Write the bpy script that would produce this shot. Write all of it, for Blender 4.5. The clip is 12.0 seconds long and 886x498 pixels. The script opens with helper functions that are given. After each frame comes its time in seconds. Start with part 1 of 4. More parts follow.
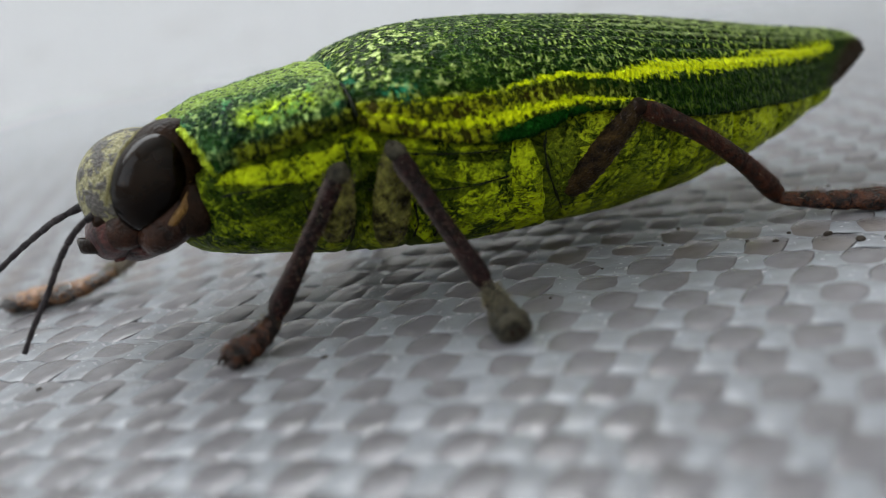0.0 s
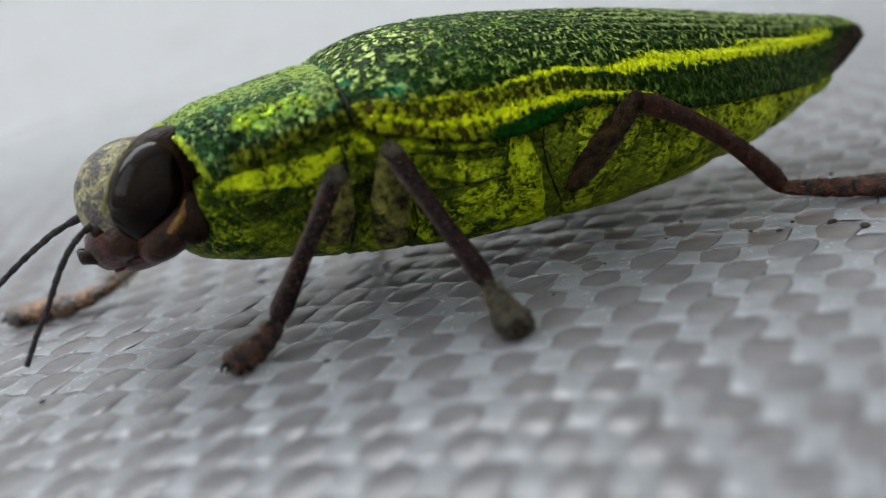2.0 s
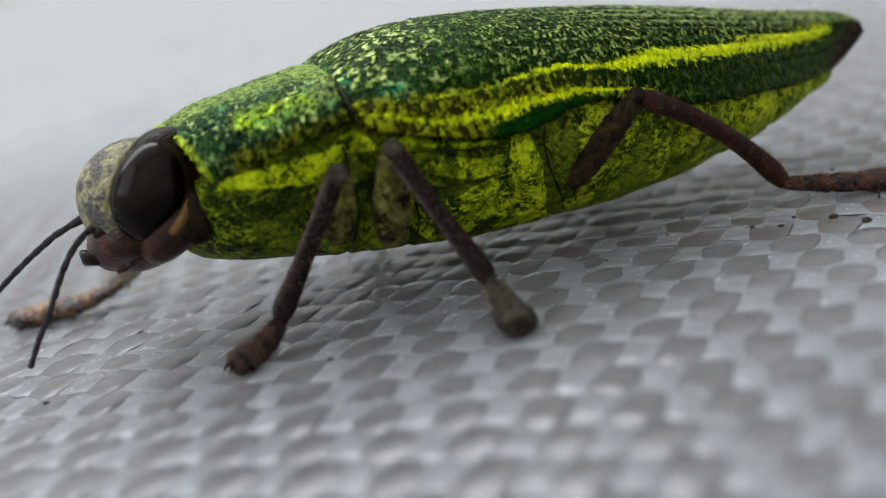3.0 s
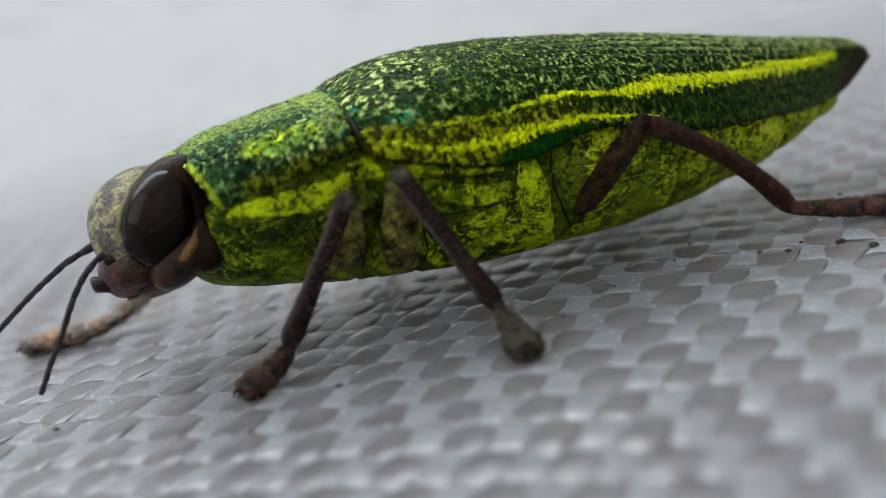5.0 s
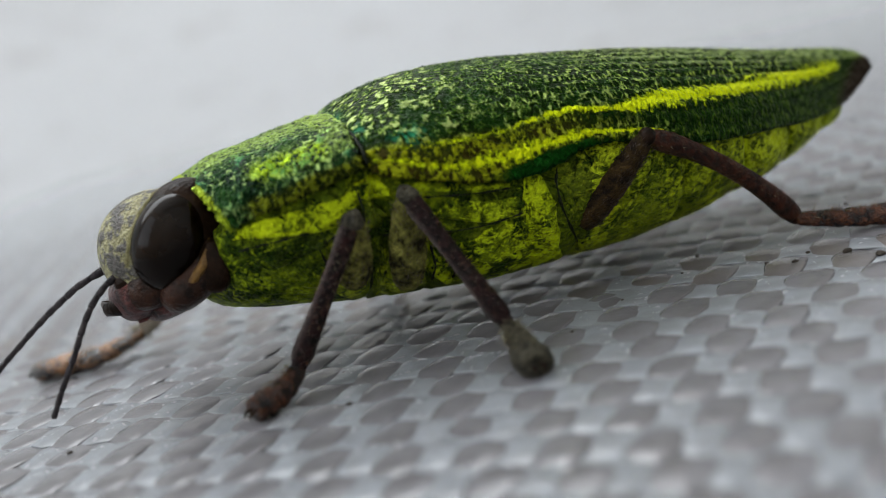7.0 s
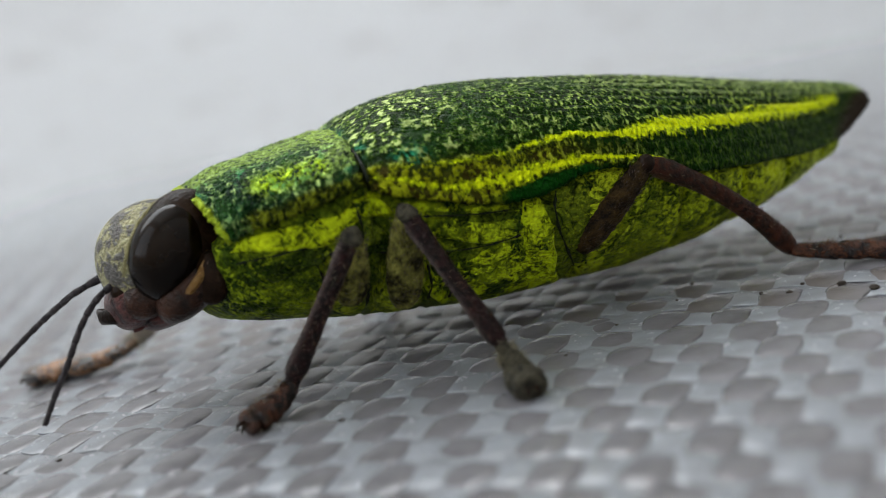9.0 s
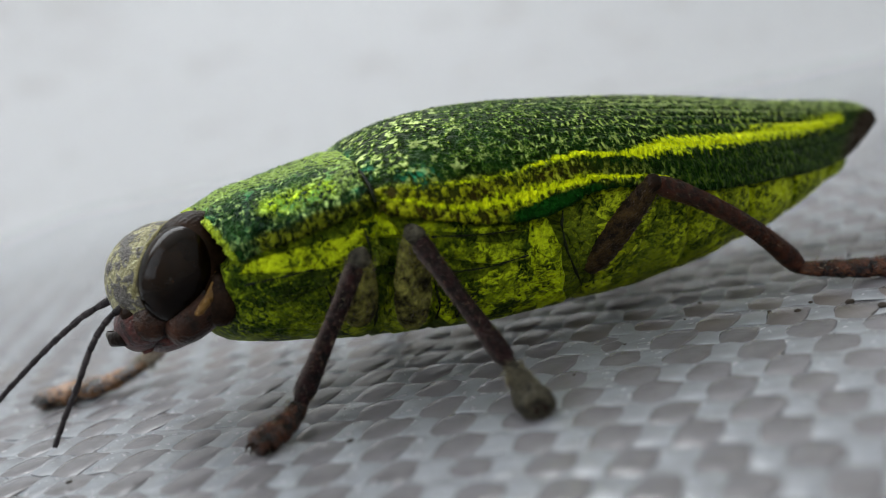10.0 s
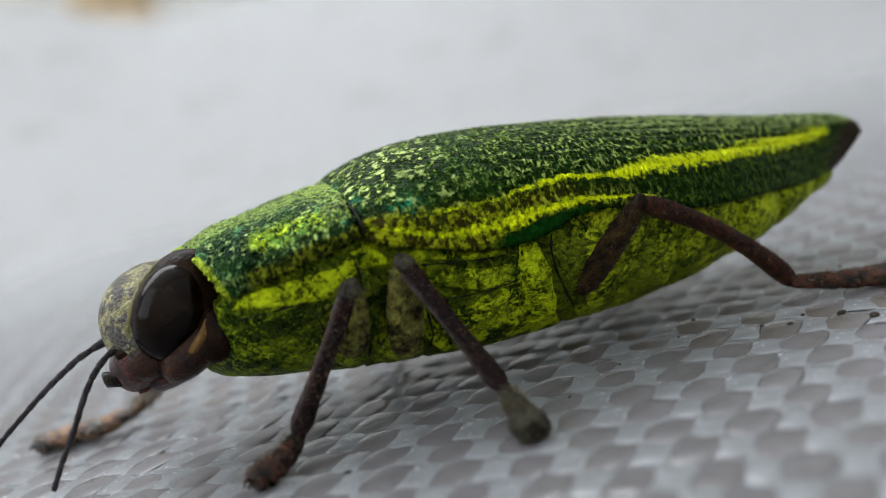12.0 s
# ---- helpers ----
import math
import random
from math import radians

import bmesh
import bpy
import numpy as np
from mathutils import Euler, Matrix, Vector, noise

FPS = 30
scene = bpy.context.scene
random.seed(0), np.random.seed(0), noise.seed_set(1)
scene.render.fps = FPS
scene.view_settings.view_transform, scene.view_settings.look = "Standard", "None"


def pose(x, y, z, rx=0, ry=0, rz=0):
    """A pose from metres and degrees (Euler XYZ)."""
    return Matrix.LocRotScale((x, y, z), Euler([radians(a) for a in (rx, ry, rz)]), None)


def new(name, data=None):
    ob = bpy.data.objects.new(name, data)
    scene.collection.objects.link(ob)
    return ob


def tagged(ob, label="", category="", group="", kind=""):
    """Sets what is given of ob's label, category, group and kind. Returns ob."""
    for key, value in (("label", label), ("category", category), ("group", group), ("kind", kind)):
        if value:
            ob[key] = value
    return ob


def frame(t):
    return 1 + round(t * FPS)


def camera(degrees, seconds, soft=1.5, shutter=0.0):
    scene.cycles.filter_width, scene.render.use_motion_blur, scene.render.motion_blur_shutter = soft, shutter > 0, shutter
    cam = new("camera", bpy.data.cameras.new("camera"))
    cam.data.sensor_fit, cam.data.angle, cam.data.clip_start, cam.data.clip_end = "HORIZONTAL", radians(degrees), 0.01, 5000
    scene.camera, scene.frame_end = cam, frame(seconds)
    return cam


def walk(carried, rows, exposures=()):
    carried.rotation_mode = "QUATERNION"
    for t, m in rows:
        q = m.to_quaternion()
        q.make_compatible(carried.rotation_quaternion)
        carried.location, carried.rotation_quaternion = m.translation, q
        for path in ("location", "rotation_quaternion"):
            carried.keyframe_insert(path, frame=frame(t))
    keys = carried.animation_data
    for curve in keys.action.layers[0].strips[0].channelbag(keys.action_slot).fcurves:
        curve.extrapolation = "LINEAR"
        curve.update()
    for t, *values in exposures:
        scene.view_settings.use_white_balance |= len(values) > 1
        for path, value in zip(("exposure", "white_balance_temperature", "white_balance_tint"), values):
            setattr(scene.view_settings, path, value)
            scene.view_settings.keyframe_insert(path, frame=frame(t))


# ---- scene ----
MM = 0.001

# ---- camera ----
cam = camera(45.0, 12.0, soft=1.0)
cam.data.dof.use_dof = True
cam.data.dof.focus_distance = 0.0373
cam.data.dof.aperture_fstop = 36.0
PATH = [
    (0.0, pose(-0.014445, -0.037916, 0.012375, 72.777, 8.689, -18.681)),
    (0.5, pose(-0.014343, -0.037787, 0.012421, 72.702, 8.966, -18.779)),
    (1.0, pose(-0.014153, -0.037829, 0.012292, 73.159, 9.820, -18.810)),
    (1.5, pose(-0.014109, -0.037829, 0.012207, 73.044, 10.314, -18.792)),
    (2.0, pose(-0.014139, -0.037818, 0.012158, 72.931, 10.517, -18.712)),
    (2.5, pose(-0.014202, -0.037771, 0.012074, 72.869, 10.703, -18.789)),
    (3.0, pose(-0.014219, -0.037866, 0.012054, 73.021, 11.008, -18.820)),
    (5.0, pose(-0.014171, -0.038076, 0.012075, 74.535, 11.337, -18.291)),
    (5.5, pose(-0.014262, -0.038072, 0.012104, 74.642, 11.318, -18.125)),
    (6.0, pose(-0.014276, -0.038121, 0.012000, 75.075, 11.749, -18.068)),
    (6.5, pose(-0.014149, -0.038218, 0.011995, 75.564, 12.697, -18.077)),
    (8.5, pose(-0.014346, -0.038348, 0.012127, 75.998, 10.992, -18.114)),
    (9.0, pose(-0.014364, -0.038341, 0.012146, 76.601, 10.609, -18.045)),
    (9.5, pose(-0.014342, -0.038472, 0.012127, 77.245, 10.901, -17.855)),
    (10.0, pose(-0.014351, -0.038476, 0.012129, 77.825, 11.019, -17.620)),
    (10.5, pose(-0.014238, -0.038577, 0.012083, 78.575, 11.806, -17.432)),
    (11.0, pose(-0.014113, -0.038670, 0.012080, 79.420, 12.256, -17.256)),
    (11.5, pose(-0.014108, -0.038630, 0.012033, 79.392, 12.503, -17.588)),
    (12.0, pose(-0.014027, -0.038764, 0.012056, 79.266, 13.355, -17.986)),
]
walk(cam, PATH, [(0.0, 0.20), (12.0, 0.19)])

# ---- world and light ----
world = bpy.data.worlds.new("daylight")
scene.world = world
world.use_nodes = True
wn = world.node_tree.nodes
sky = wn.new("ShaderNodeTexSky")
sky.sky_type = "NISHITA"
sky.sun_disc = False
sky.sun_elevation = radians(40)
sky.sun_rotation = radians(140)
wn["Background"].inputs["Strength"].default_value = 0.10
world.node_tree.links.new(sky.outputs["Color"], wn["Background"].inputs["Color"])
ROOM_TURN = 14.0          # the window wall faces the fabric from behind it, to the beetle's head side
WIN_Y, WIN_X0, WIN_X1, WIN_Z0, WIN_Z1 = 0.95, -1.10, 0.80, 0.78, 2.20
WEST_X, WEST_Y0, WEST_Y1, WEST_Z0, WEST_Z1 = -1.25, -0.35, 0.80, 0.30, 2.10
room_pose = pose(0, 0, 0, 0, 0, ROOM_TURN)
window_light = new("window_light", bpy.data.lights.new("window_light", "AREA"))
window_light.data.shape = "RECTANGLE"
window_light.data.size, window_light.data.size_y = WIN_X1 - WIN_X0 - 0.1, WIN_Z1 - WIN_Z0 - 0.1
window_light.data.energy = 46.0
window_light.data.color = (0.95, 0.98, 1.0)
window_light.matrix_world = room_pose @ pose((WIN_X0 + WIN_X1) / 2, WIN_Y + 0.03, (WIN_Z0 + WIN_Z1) / 2, -90, 0, 0)

side_light = new("side_window_light", bpy.data.lights.new("side_window_light", "AREA"))
side_light.data.shape = "RECTANGLE"
side_light.data.size, side_light.data.size_y = WEST_Y1 - WEST_Y0 - 0.1, WEST_Z1 - WEST_Z0 - 0.1
side_light.data.energy = 12.5
side_light.data.color = (0.95, 0.98, 1.0)
side_light.matrix_world = room_pose @ pose(WEST_X - 0.03, (WEST_Y0 + WEST_Y1) / 2, (WEST_Z0 + WEST_Z1) / 2, -90, 0, 90)


# ---- materials ----
def material(name, rough=0.5, metal=0.0, spec=0.5):
    m = bpy.data.materials.new(name)
    m.use_nodes = True
    b = m.node_tree.nodes["Principled BSDF"]
    b.inputs["Roughness"].default_value = rough
    b.inputs["Metallic"].default_value = metal
    b.inputs["Specular IOR Level"].default_value = spec
    return m, m.node_tree, b


def mm_coords(nt, scale=(1, 1, 1)):
    """Object coordinates in millimetres, stretched by scale."""
    c = nt.nodes.new("ShaderNodeTexCoord")
    mp = nt.nodes.new("ShaderNodeMapping")
    mp.inputs["Scale"].default_value = [1000 * s for s in scale]
    nt.links.new(c.outputs["Object"], mp.inputs["Vector"])
    return mp.outputs["Vector"]


def noise_tex(nt, vec, scale, detail=3.0, rough=0.55, swirl=0.0):
    n = nt.nodes.new("ShaderNodeTexNoise")
    n.inputs["Distortion"].default_value = swirl
    n.inputs["Scale"].default_value = scale
    n.inputs["Detail"].default_value = detail
    n.inputs["Roughness"].default_value = rough
    nt.links.new(vec, n.inputs["Vector"])
    return n.outputs["Fac"]


def ramp(nt, fac, stops, smooth=True):
    r = nt.nodes.new("ShaderNodeValToRGB")
    e = r.color_ramp.elements
    while len(e) < len(stops):
        e.new(0.5)
    for el, (p, c) in zip(e, stops):
        el.position = p
        el.color = (*c, 1) if len(c) == 3 else c
    nt.links.new(fac, r.inputs["Fac"])
    return r.outputs["Color"]


def grey(nt, fac, lo, hi):
    """0 below lo, 1 above hi."""
    n = nt.nodes.new("ShaderNodeMapRange")
    n.inputs["From Min"].default_value = lo
    n.inputs["From Max"].default_value = hi
    nt.links.new(fac, n.inputs["Value"])
    return n.outputs["Result"]


def mix(nt, fac, a, b):
    n = nt.nodes.new("ShaderNodeMixRGB")
    for i, v in enumerate((fac, a, b)):
        if isinstance(v, (int, float)):
            n.inputs[i].default_value = v
        elif isinstance(v, tuple):
            n.inputs[i].default_value = (*v, 1)
        else:
            nt.links.new(v, n.inputs[i])
    return n.outputs["Color"]


def calc(nt, op, a, b=0.0):
    n = nt.nodes.new("ShaderNodeMath")
    n.operation = op
    for i, v in enumerate((a, b)):
        if isinstance(v, (int, float)):
            n.inputs[i].default_value = v
        else:
            nt.links.new(v, n.inputs[i])
    return n.outputs["Value"]


def attr(nt, name):
    n = nt.nodes.new("ShaderNodeAttribute")
    n.attribute_name = name
    return n.outputs["Fac"]


def bump(nt, bsdf, height, depth, strength=1.0):
    n = nt.nodes.new("ShaderNodeBump")
    n.inputs["Strength"].default_value = strength
    n.inputs["Distance"].default_value = depth
    nt.links.new(height, n.inputs["Height"])
    nt.links.new(n.outputs["Normal"], bsdf.inputs["Normal"])


DARK_GREEN = (0.006, 0.015, 0.002)
MID_GREEN = (0.012, 0.050, 0.006)
TEAL = (0.035, 0.32, 0.16)
PALE = (0.48, 0.58, 0.22)
YELLOW = (0.76, 0.86, 0.010)


def cuticle_elytron():
    """Dark green wing case: pale granules in front and above, two yellow bands along the side, a smooth green lower rim."""
    m, nt, b = material("wing_case_cuticle", 0.42, 0.80, 0.01)
    v = mm_coords(nt, (1.15, 1.0, 0.8))
    down = noise_tex(nt, mm_coords(nt, (1.4, 0.9, 0.78)), 4.6, 1.6, 0.55, 0.3)
    level = noise_tex(nt, mm_coords(nt, (0.78, 1.3, 1.3)), 5.0, 1.8, 0.6, 0.3)
    over = grey(nt, attr(nt, "lit_back"), 0.25, 0.85)
    fine = calc(nt, "ADD", calc(nt, "MULTIPLY", level, over), calc(nt, "MULTIPLY", down, calc(nt, "SUBTRACT", 1.0, over)))
    tiny = noise_tex(nt, v, 10.0, 2.0, 0.6)
    wide = noise_tex(nt, v, 0.5, 2.0)
    base = mix(nt, grey(nt, wide, 0.4, 0.62), DARK_GREEN, MID_GREEN)
    along = attr(nt, "along")
    grain = calc(nt, "ADD", fine, calc(nt, "MULTIPLY", calc(nt, "SUBTRACT", tiny, 0.5), 0.35))
    near_front = grey(nt, along, 0.5, -4.5)
    coarse = calc(nt, "ADD", noise_tex(nt, v, 3.3, 2.5, 0.6), calc(nt, "MULTIPLY", calc(nt, "SUBTRACT", tiny, 0.5), 0.25))
    grain = calc(nt, "ADD", calc(nt, "MULTIPLY", grain, calc(nt, "SUBTRACT", 1.0, near_front)), calc(nt, "MULTIPLY", coarse, near_front))
    fade = grey(nt, along, 6.0, -5.0)
    # flecks thicken along the back, which also paints in its lit upper rim
    dense = calc(nt, "ADD", calc(nt, "MULTIPLY", fade, 0.75), calc(nt, "MULTIPLY", attr(nt, "lit_back"), 0.75))
    rich = ramp(nt, grain, [(0.44, DARK_GREEN), (0.51, (0.030, 0.080, 0.008)), (0.56, (0.18, 0.28, 0.035)), (0.625, PALE)])
    sparse = ramp(nt, grain, [(0.44, DARK_GREEN), (0.53, (0.012, 0.052, 0.006)), (0.59, (0.085, 0.150, 0.018)), (0.67, (0.38, 0.50, 0.09))])
    col = mix(nt, dense, sparse, rich)
    col = mix(nt, calc(nt, "MULTIPLY", grey(nt, wide, 0.42, 0.60), 0.45), col, base)
    col = mix(nt, calc(nt, "MULTIPLY", attr(nt, "low_rear"), 0.92), col, ramp(nt, grain, [(0.40, (0.005, 0.020, 0.002)), (0.52, (0.022, 0.060, 0.006)), (0.64, (0.060, 0.110, 0.010))]))
    dash = noise_tex(nt, mm_coords(nt, (0.5, 1.4, 1.4)), 3.2, 2.0, 0.6)
    col = mix(nt, calc(nt, "MULTIPLY", attr(nt, "stria"), grey(nt, dash, 0.44, 0.56)), col, (0.36, 0.46, 0.17))
    teal = calc(nt, "MULTIPLY", attr(nt, "shoulder"), grey(nt, fine, 0.42, 0.55))
    col = mix(nt, teal, col, TEAL)
    # lower flank turns olive and yellow
    flank = attr(nt, "flank")
    col = mix(nt, calc(nt, "MULTIPLY", flank, 0.7), col, mix(nt, grey(nt, wide, 0.4, 0.6), (0.050, 0.036, 0.006), (0.035, 0.055, 0.006)))
    col = mix(nt, calc(nt, "MULTIPLY", flank, grey(nt, grain, 0.48, 0.56)), col, (0.30, 0.34, 0.010))
    col = mix(nt, attr(nt, "epipleuron"), col, (0.006, 0.048, 0.005))
    col = mix(nt, attr(nt, "dark_line"), col, (0.004, 0.022, 0.003))
    flecks = noise_tex(nt, mm_coords(nt, (1.25, 1.0, 0.9)), 4.2, 2.2, 0.6)
    for name, strength in (("band_a", 1.0), ("band_b", 1.0)):
        edge = calc(nt, "ADD", attr(nt, name), calc(nt, "MULTIPLY", calc(nt, "SUBTRACT", flecks, 0.5), 1.7))
        tone = ramp(nt, calc(nt, "ADD", calc(nt, "MULTIPLY", tiny, 0.5), calc(nt, "MULTIPLY", edge, 0.45)), [(0.40, (0.16, 0.22, 0.006)), (0.52, (0.46, 0.60, 0.008)), (0.64, YELLOW)])
        col = mix(nt, calc(nt, "MULTIPLY", grey(nt, edge, 0.36, 0.70), strength), col, tone)
    col = mix(nt, attr(nt, "tip"), col, mix(nt, grey(nt, tiny, 0.4, 0.6), (0.020, 0.012, 0.008), (0.06, 0.045, 0.03)))
    nt.links.new(col, b.inputs["Base Color"])
    h = calc(nt, "ADD", grey(nt, grain, 0.42, 0.62), calc(nt, "MULTIPLY", tiny, 0.4))
    bump(nt, b, h, 0.00016, 1.0)
    return m


def cuticle_pronotum():
    m, nt, b = material("shield_cuticle", 0.42, 0.75, 0.01)
    v = mm_coords(nt, (1.35, 1.0, 0.75))
    fine = noise_tex(nt, v, 3.7, 2.2, 0.6)
    tiny = noise_tex(nt, v, 10.0, 2.0, 0.6)
    wide = noise_tex(nt, v, 0.6, 2.0)
    grain = calc(nt, "ADD", fine, calc(nt, "MULTIPLY", calc(nt, "SUBTRACT", tiny, 0.5), 0.4))
    col = mix(nt, grey(nt, wide, 0.42, 0.6), (0.006, 0.024, 0.004), (0.020, 0.075, 0.010))
    speck = ramp(nt, grain, [(0.42, (0.004, 0.014, 0.006)), (0.50, (0.016, 0.060, 0.020)), (0.56, (0.075, 0.16, 0.050)), (0.64, (0.38, 0.52, 0.18))])
    col = mix(nt, calc(nt, "ADD", 0.5, calc(nt, "MULTIPLY", grey(nt, wide, 0.6, 0.42), 0.45)), col, speck)
    glow = calc(nt, "MULTIPLY", attr(nt, "spot"), grey(nt, grain, 0.40, 0.51))
    col = mix(nt, glow, col, mix(nt, grey(nt, tiny, 0.4, 0.6), (0.26, 0.44, 0.008), (0.60, 0.84, 0.012)))
    teal = calc(nt, "MULTIPLY", grey(nt, noise_tex(nt, v, 0.85, 2.0), 0.53, 0.64), grey(nt, grain, 0.46, 0.54))
    col = mix(nt, calc(nt, "MULTIPLY", teal, 0.7), col, (0.03, 0.26, 0.12))
    low = attr(nt, "lower")
    col = mix(nt, low, col, mix(nt, grey(nt, grain, 0.46, 0.56), (0.014, 0.022, 0.004), (0.16, 0.19, 0.012)))
    col = mix(nt, calc(nt, "MULTIPLY", attr(nt, "ridge"), grey(nt, grain, 0.36, 0.5)), col, (0.34, 0.48, 0.10))
    col = mix(nt, attr(nt, "rim"), col, (0.44, 0.56, 0.03))
    nt.links.new(col, b.inputs["Base Color"])
    bump(nt, b, calc(nt, "ADD", grey(nt, grain, 0.42, 0.62), calc(nt, "MULTIPLY", tiny, 0.4)), 0.00016, 1.0)
    return m


def cuticle_under(name, bright=0.46, light=(0.52, 0.70, 0.006), stretch=(1, 1, 1), bars=False):
    """Yellow-green dusted underside with dark mottling."""
    m, nt, b = material(name, 0.42, 0.30, 0.05)
    v = mm_coords(nt, stretch)
    blot = noise_tex(nt, v, 0.9, 4.0, 0.6, 1.2)
    fine = noise_tex(nt, v, 4.2, 2.2, 0.6, 0.9)
    tiny = noise_tex(nt, v, 11.0, 2.0, 0.6)
    dim = tuple(c * f for c, f in zip(light, (0.40, 0.46, 0.7)))
    col = mix(nt, grey(nt, calc(nt, "ADD", calc(nt, "MULTIPLY", fine, 0.5), calc(nt, "MULTIPLY", blot, 0.5)), 0.38, 0.62), light, dim)
    # dark flecks gather in clusters and leave clean patches between
    cluster = noise_tex(nt, v, 0.55, 3.0, 0.6, 0.8)
    gate = calc(nt, "ADD", 0.45, calc(nt, "MULTIPLY", grey(nt, cluster, 0.42, 0.54), 0.55))
    mask = calc(nt, "MULTIPLY", grey(nt, calc(nt, "ADD", calc(nt, "MULTIPLY", blot, 0.45), calc(nt, "MULTIPLY", fine, 0.55)), bright - 0.05, bright + 0.045), gate)
    shade = mix(nt, grey(nt, tiny, 0.42, 0.58), (0.006, 0.020, 0.003), (0.045, 0.085, 0.006))
    col = mix(nt, mask, col, shade)
    fold = calc(nt, "ABSOLUTE", calc(nt, "SUBTRACT", noise_tex(nt, v, 0.8, 3.0, 0.6, 1.5), 0.5))
    fold = calc(nt, "MULTIPLY", grey(nt, fold, 0.022, 0.004), grey(nt, blot, 0.42, 0.52))
    col = mix(nt, calc(nt, "MULTIPLY", fold, 0.7), col, (0.006, 0.014, 0.003))
    if bars:
        # broad dark green bars across the belly
        bar = noise_tex(nt, mm_coords(nt, (1.0, 0.25, 0.35)), 0.55, 3.0, 0.6, 0.6)
        col = mix(nt, calc(nt, "MULTIPLY", grey(nt, calc(nt, "ADD", bar, calc(nt, "MULTIPLY", calc(nt, "SUBTRACT", fine, 0.5), 0.35)), 0.50, 0.60), 0.6), col, mix(nt, grey(nt, tiny, 0.4, 0.6), (0.015, 0.045, 0.004), (0.12, 0.17, 0.012)))
    nt.links.new(col, b.inputs["Base Color"])
    bump(nt, b, calc(nt, "ADD", calc(nt, "SUBTRACT", fine, calc(nt, "ADD", fold, calc(nt, "MULTIPLY", mask, 0.5))), calc(nt, "ADD", calc(nt, "MULTIPLY", tiny, 0.6), calc(nt, "MULTIPLY", blot, 2.5))), 0.00026, 1.0)
    return m


def chitin(name, dark, light, rough=0.4, scale=2.2, depth=0.00005, spec=0.16, lo=0.36, hi=0.64, felt=None):
    m, nt, b = material(name, rough, 0.0, spec)
    v = mm_coords(nt)
    a = noise_tex(nt, v, scale, 4.0, 0.6)
    g = noise_tex(nt, v, scale * 5, 2.0, 0.6)
    col = mix(nt, grey(nt, calc(nt, "ADD", calc(nt, "MULTIPLY", a, 0.7), calc(nt, "MULTIPLY", g, 0.3)), lo, hi), dark, light)
    if felt:
        # pale along one limb edge: a nap of scales plus its painted-in highlight
        nap = calc(nt, "MULTIPLY", attr(nt, "felt"), grey(nt, calc(nt, "ADD", calc(nt, "MULTIPLY", g, 0.6), calc(nt, "MULTIPLY", a, 0.4)), 0.36, 0.60))
        fleck = calc(nt, "MULTIPLY", grey(nt, noise_tex(nt, v, 13.0, 2.0, 0.6), 0.55, 0.70), 0.22)
        col = mix(nt, calc(nt, "MAXIMUM", nap, fleck), col, felt)
    nt.links.new(col, b.inputs["Base Color"])
    bump(nt, b, calc(nt, "ADD", g, calc(nt, "MULTIPLY", a, 1.5)), depth, 1.0)
    return m


def eye_material():
    m, nt, b = material("compound_eye", 0.08, 0.0, 0.12)
    v = mm_coords(nt)
    a = noise_tex(nt, v, 0.9, 3.0)
    col = mix(nt, grey(nt, a, 0.35, 0.7), (0.0012, 0.0008, 0.0005), (0.009, 0.0042, 0.0016))
    nt.links.new(col, b.inputs["Base Color"])
    vo = nt.nodes.new("ShaderNodeTexVoronoi")
    vo.inputs["Scale"].default_value = 22
    nt.links.new(v, vo.inputs["Vector"])
    bump(nt, b, vo.outputs["Distance"], 0.000004, 0.4)
    return m


def frons_material():
    m, nt, b = material("brow_cuticle", 0.5, 0.1, 0.5)
    v = mm_coords(nt)
    fine = noise_tex(nt, v, 1.7, 3.0, 0.65)
    tiny = noise_tex(nt, v, 7.0, 2.0, 0.6)
    patch = calc(nt, "ADD", fine, calc(nt, "MULTIPLY", calc(nt, "SUBTRACT", tiny, 0.5), 0.45))
    dull = mix(nt, grey(nt, tiny, 0.4, 0.6), (0.040, 0.036, 0.032), (0.105, 0.097, 0.085))
    pale = mix(nt, grey(nt, tiny, 0.42, 0.6), (0.20, 0.185, 0.085), (0.38, 0.36, 0.19))
    col = mix(nt, grey(nt, patch, 0.485, 0.525), pale, dull)
    nt.links.new(col, b.inputs["Base Color"])
    bump(nt, b, calc(nt, "ADD", fine, tiny), 0.0002, 1.0)
    return m


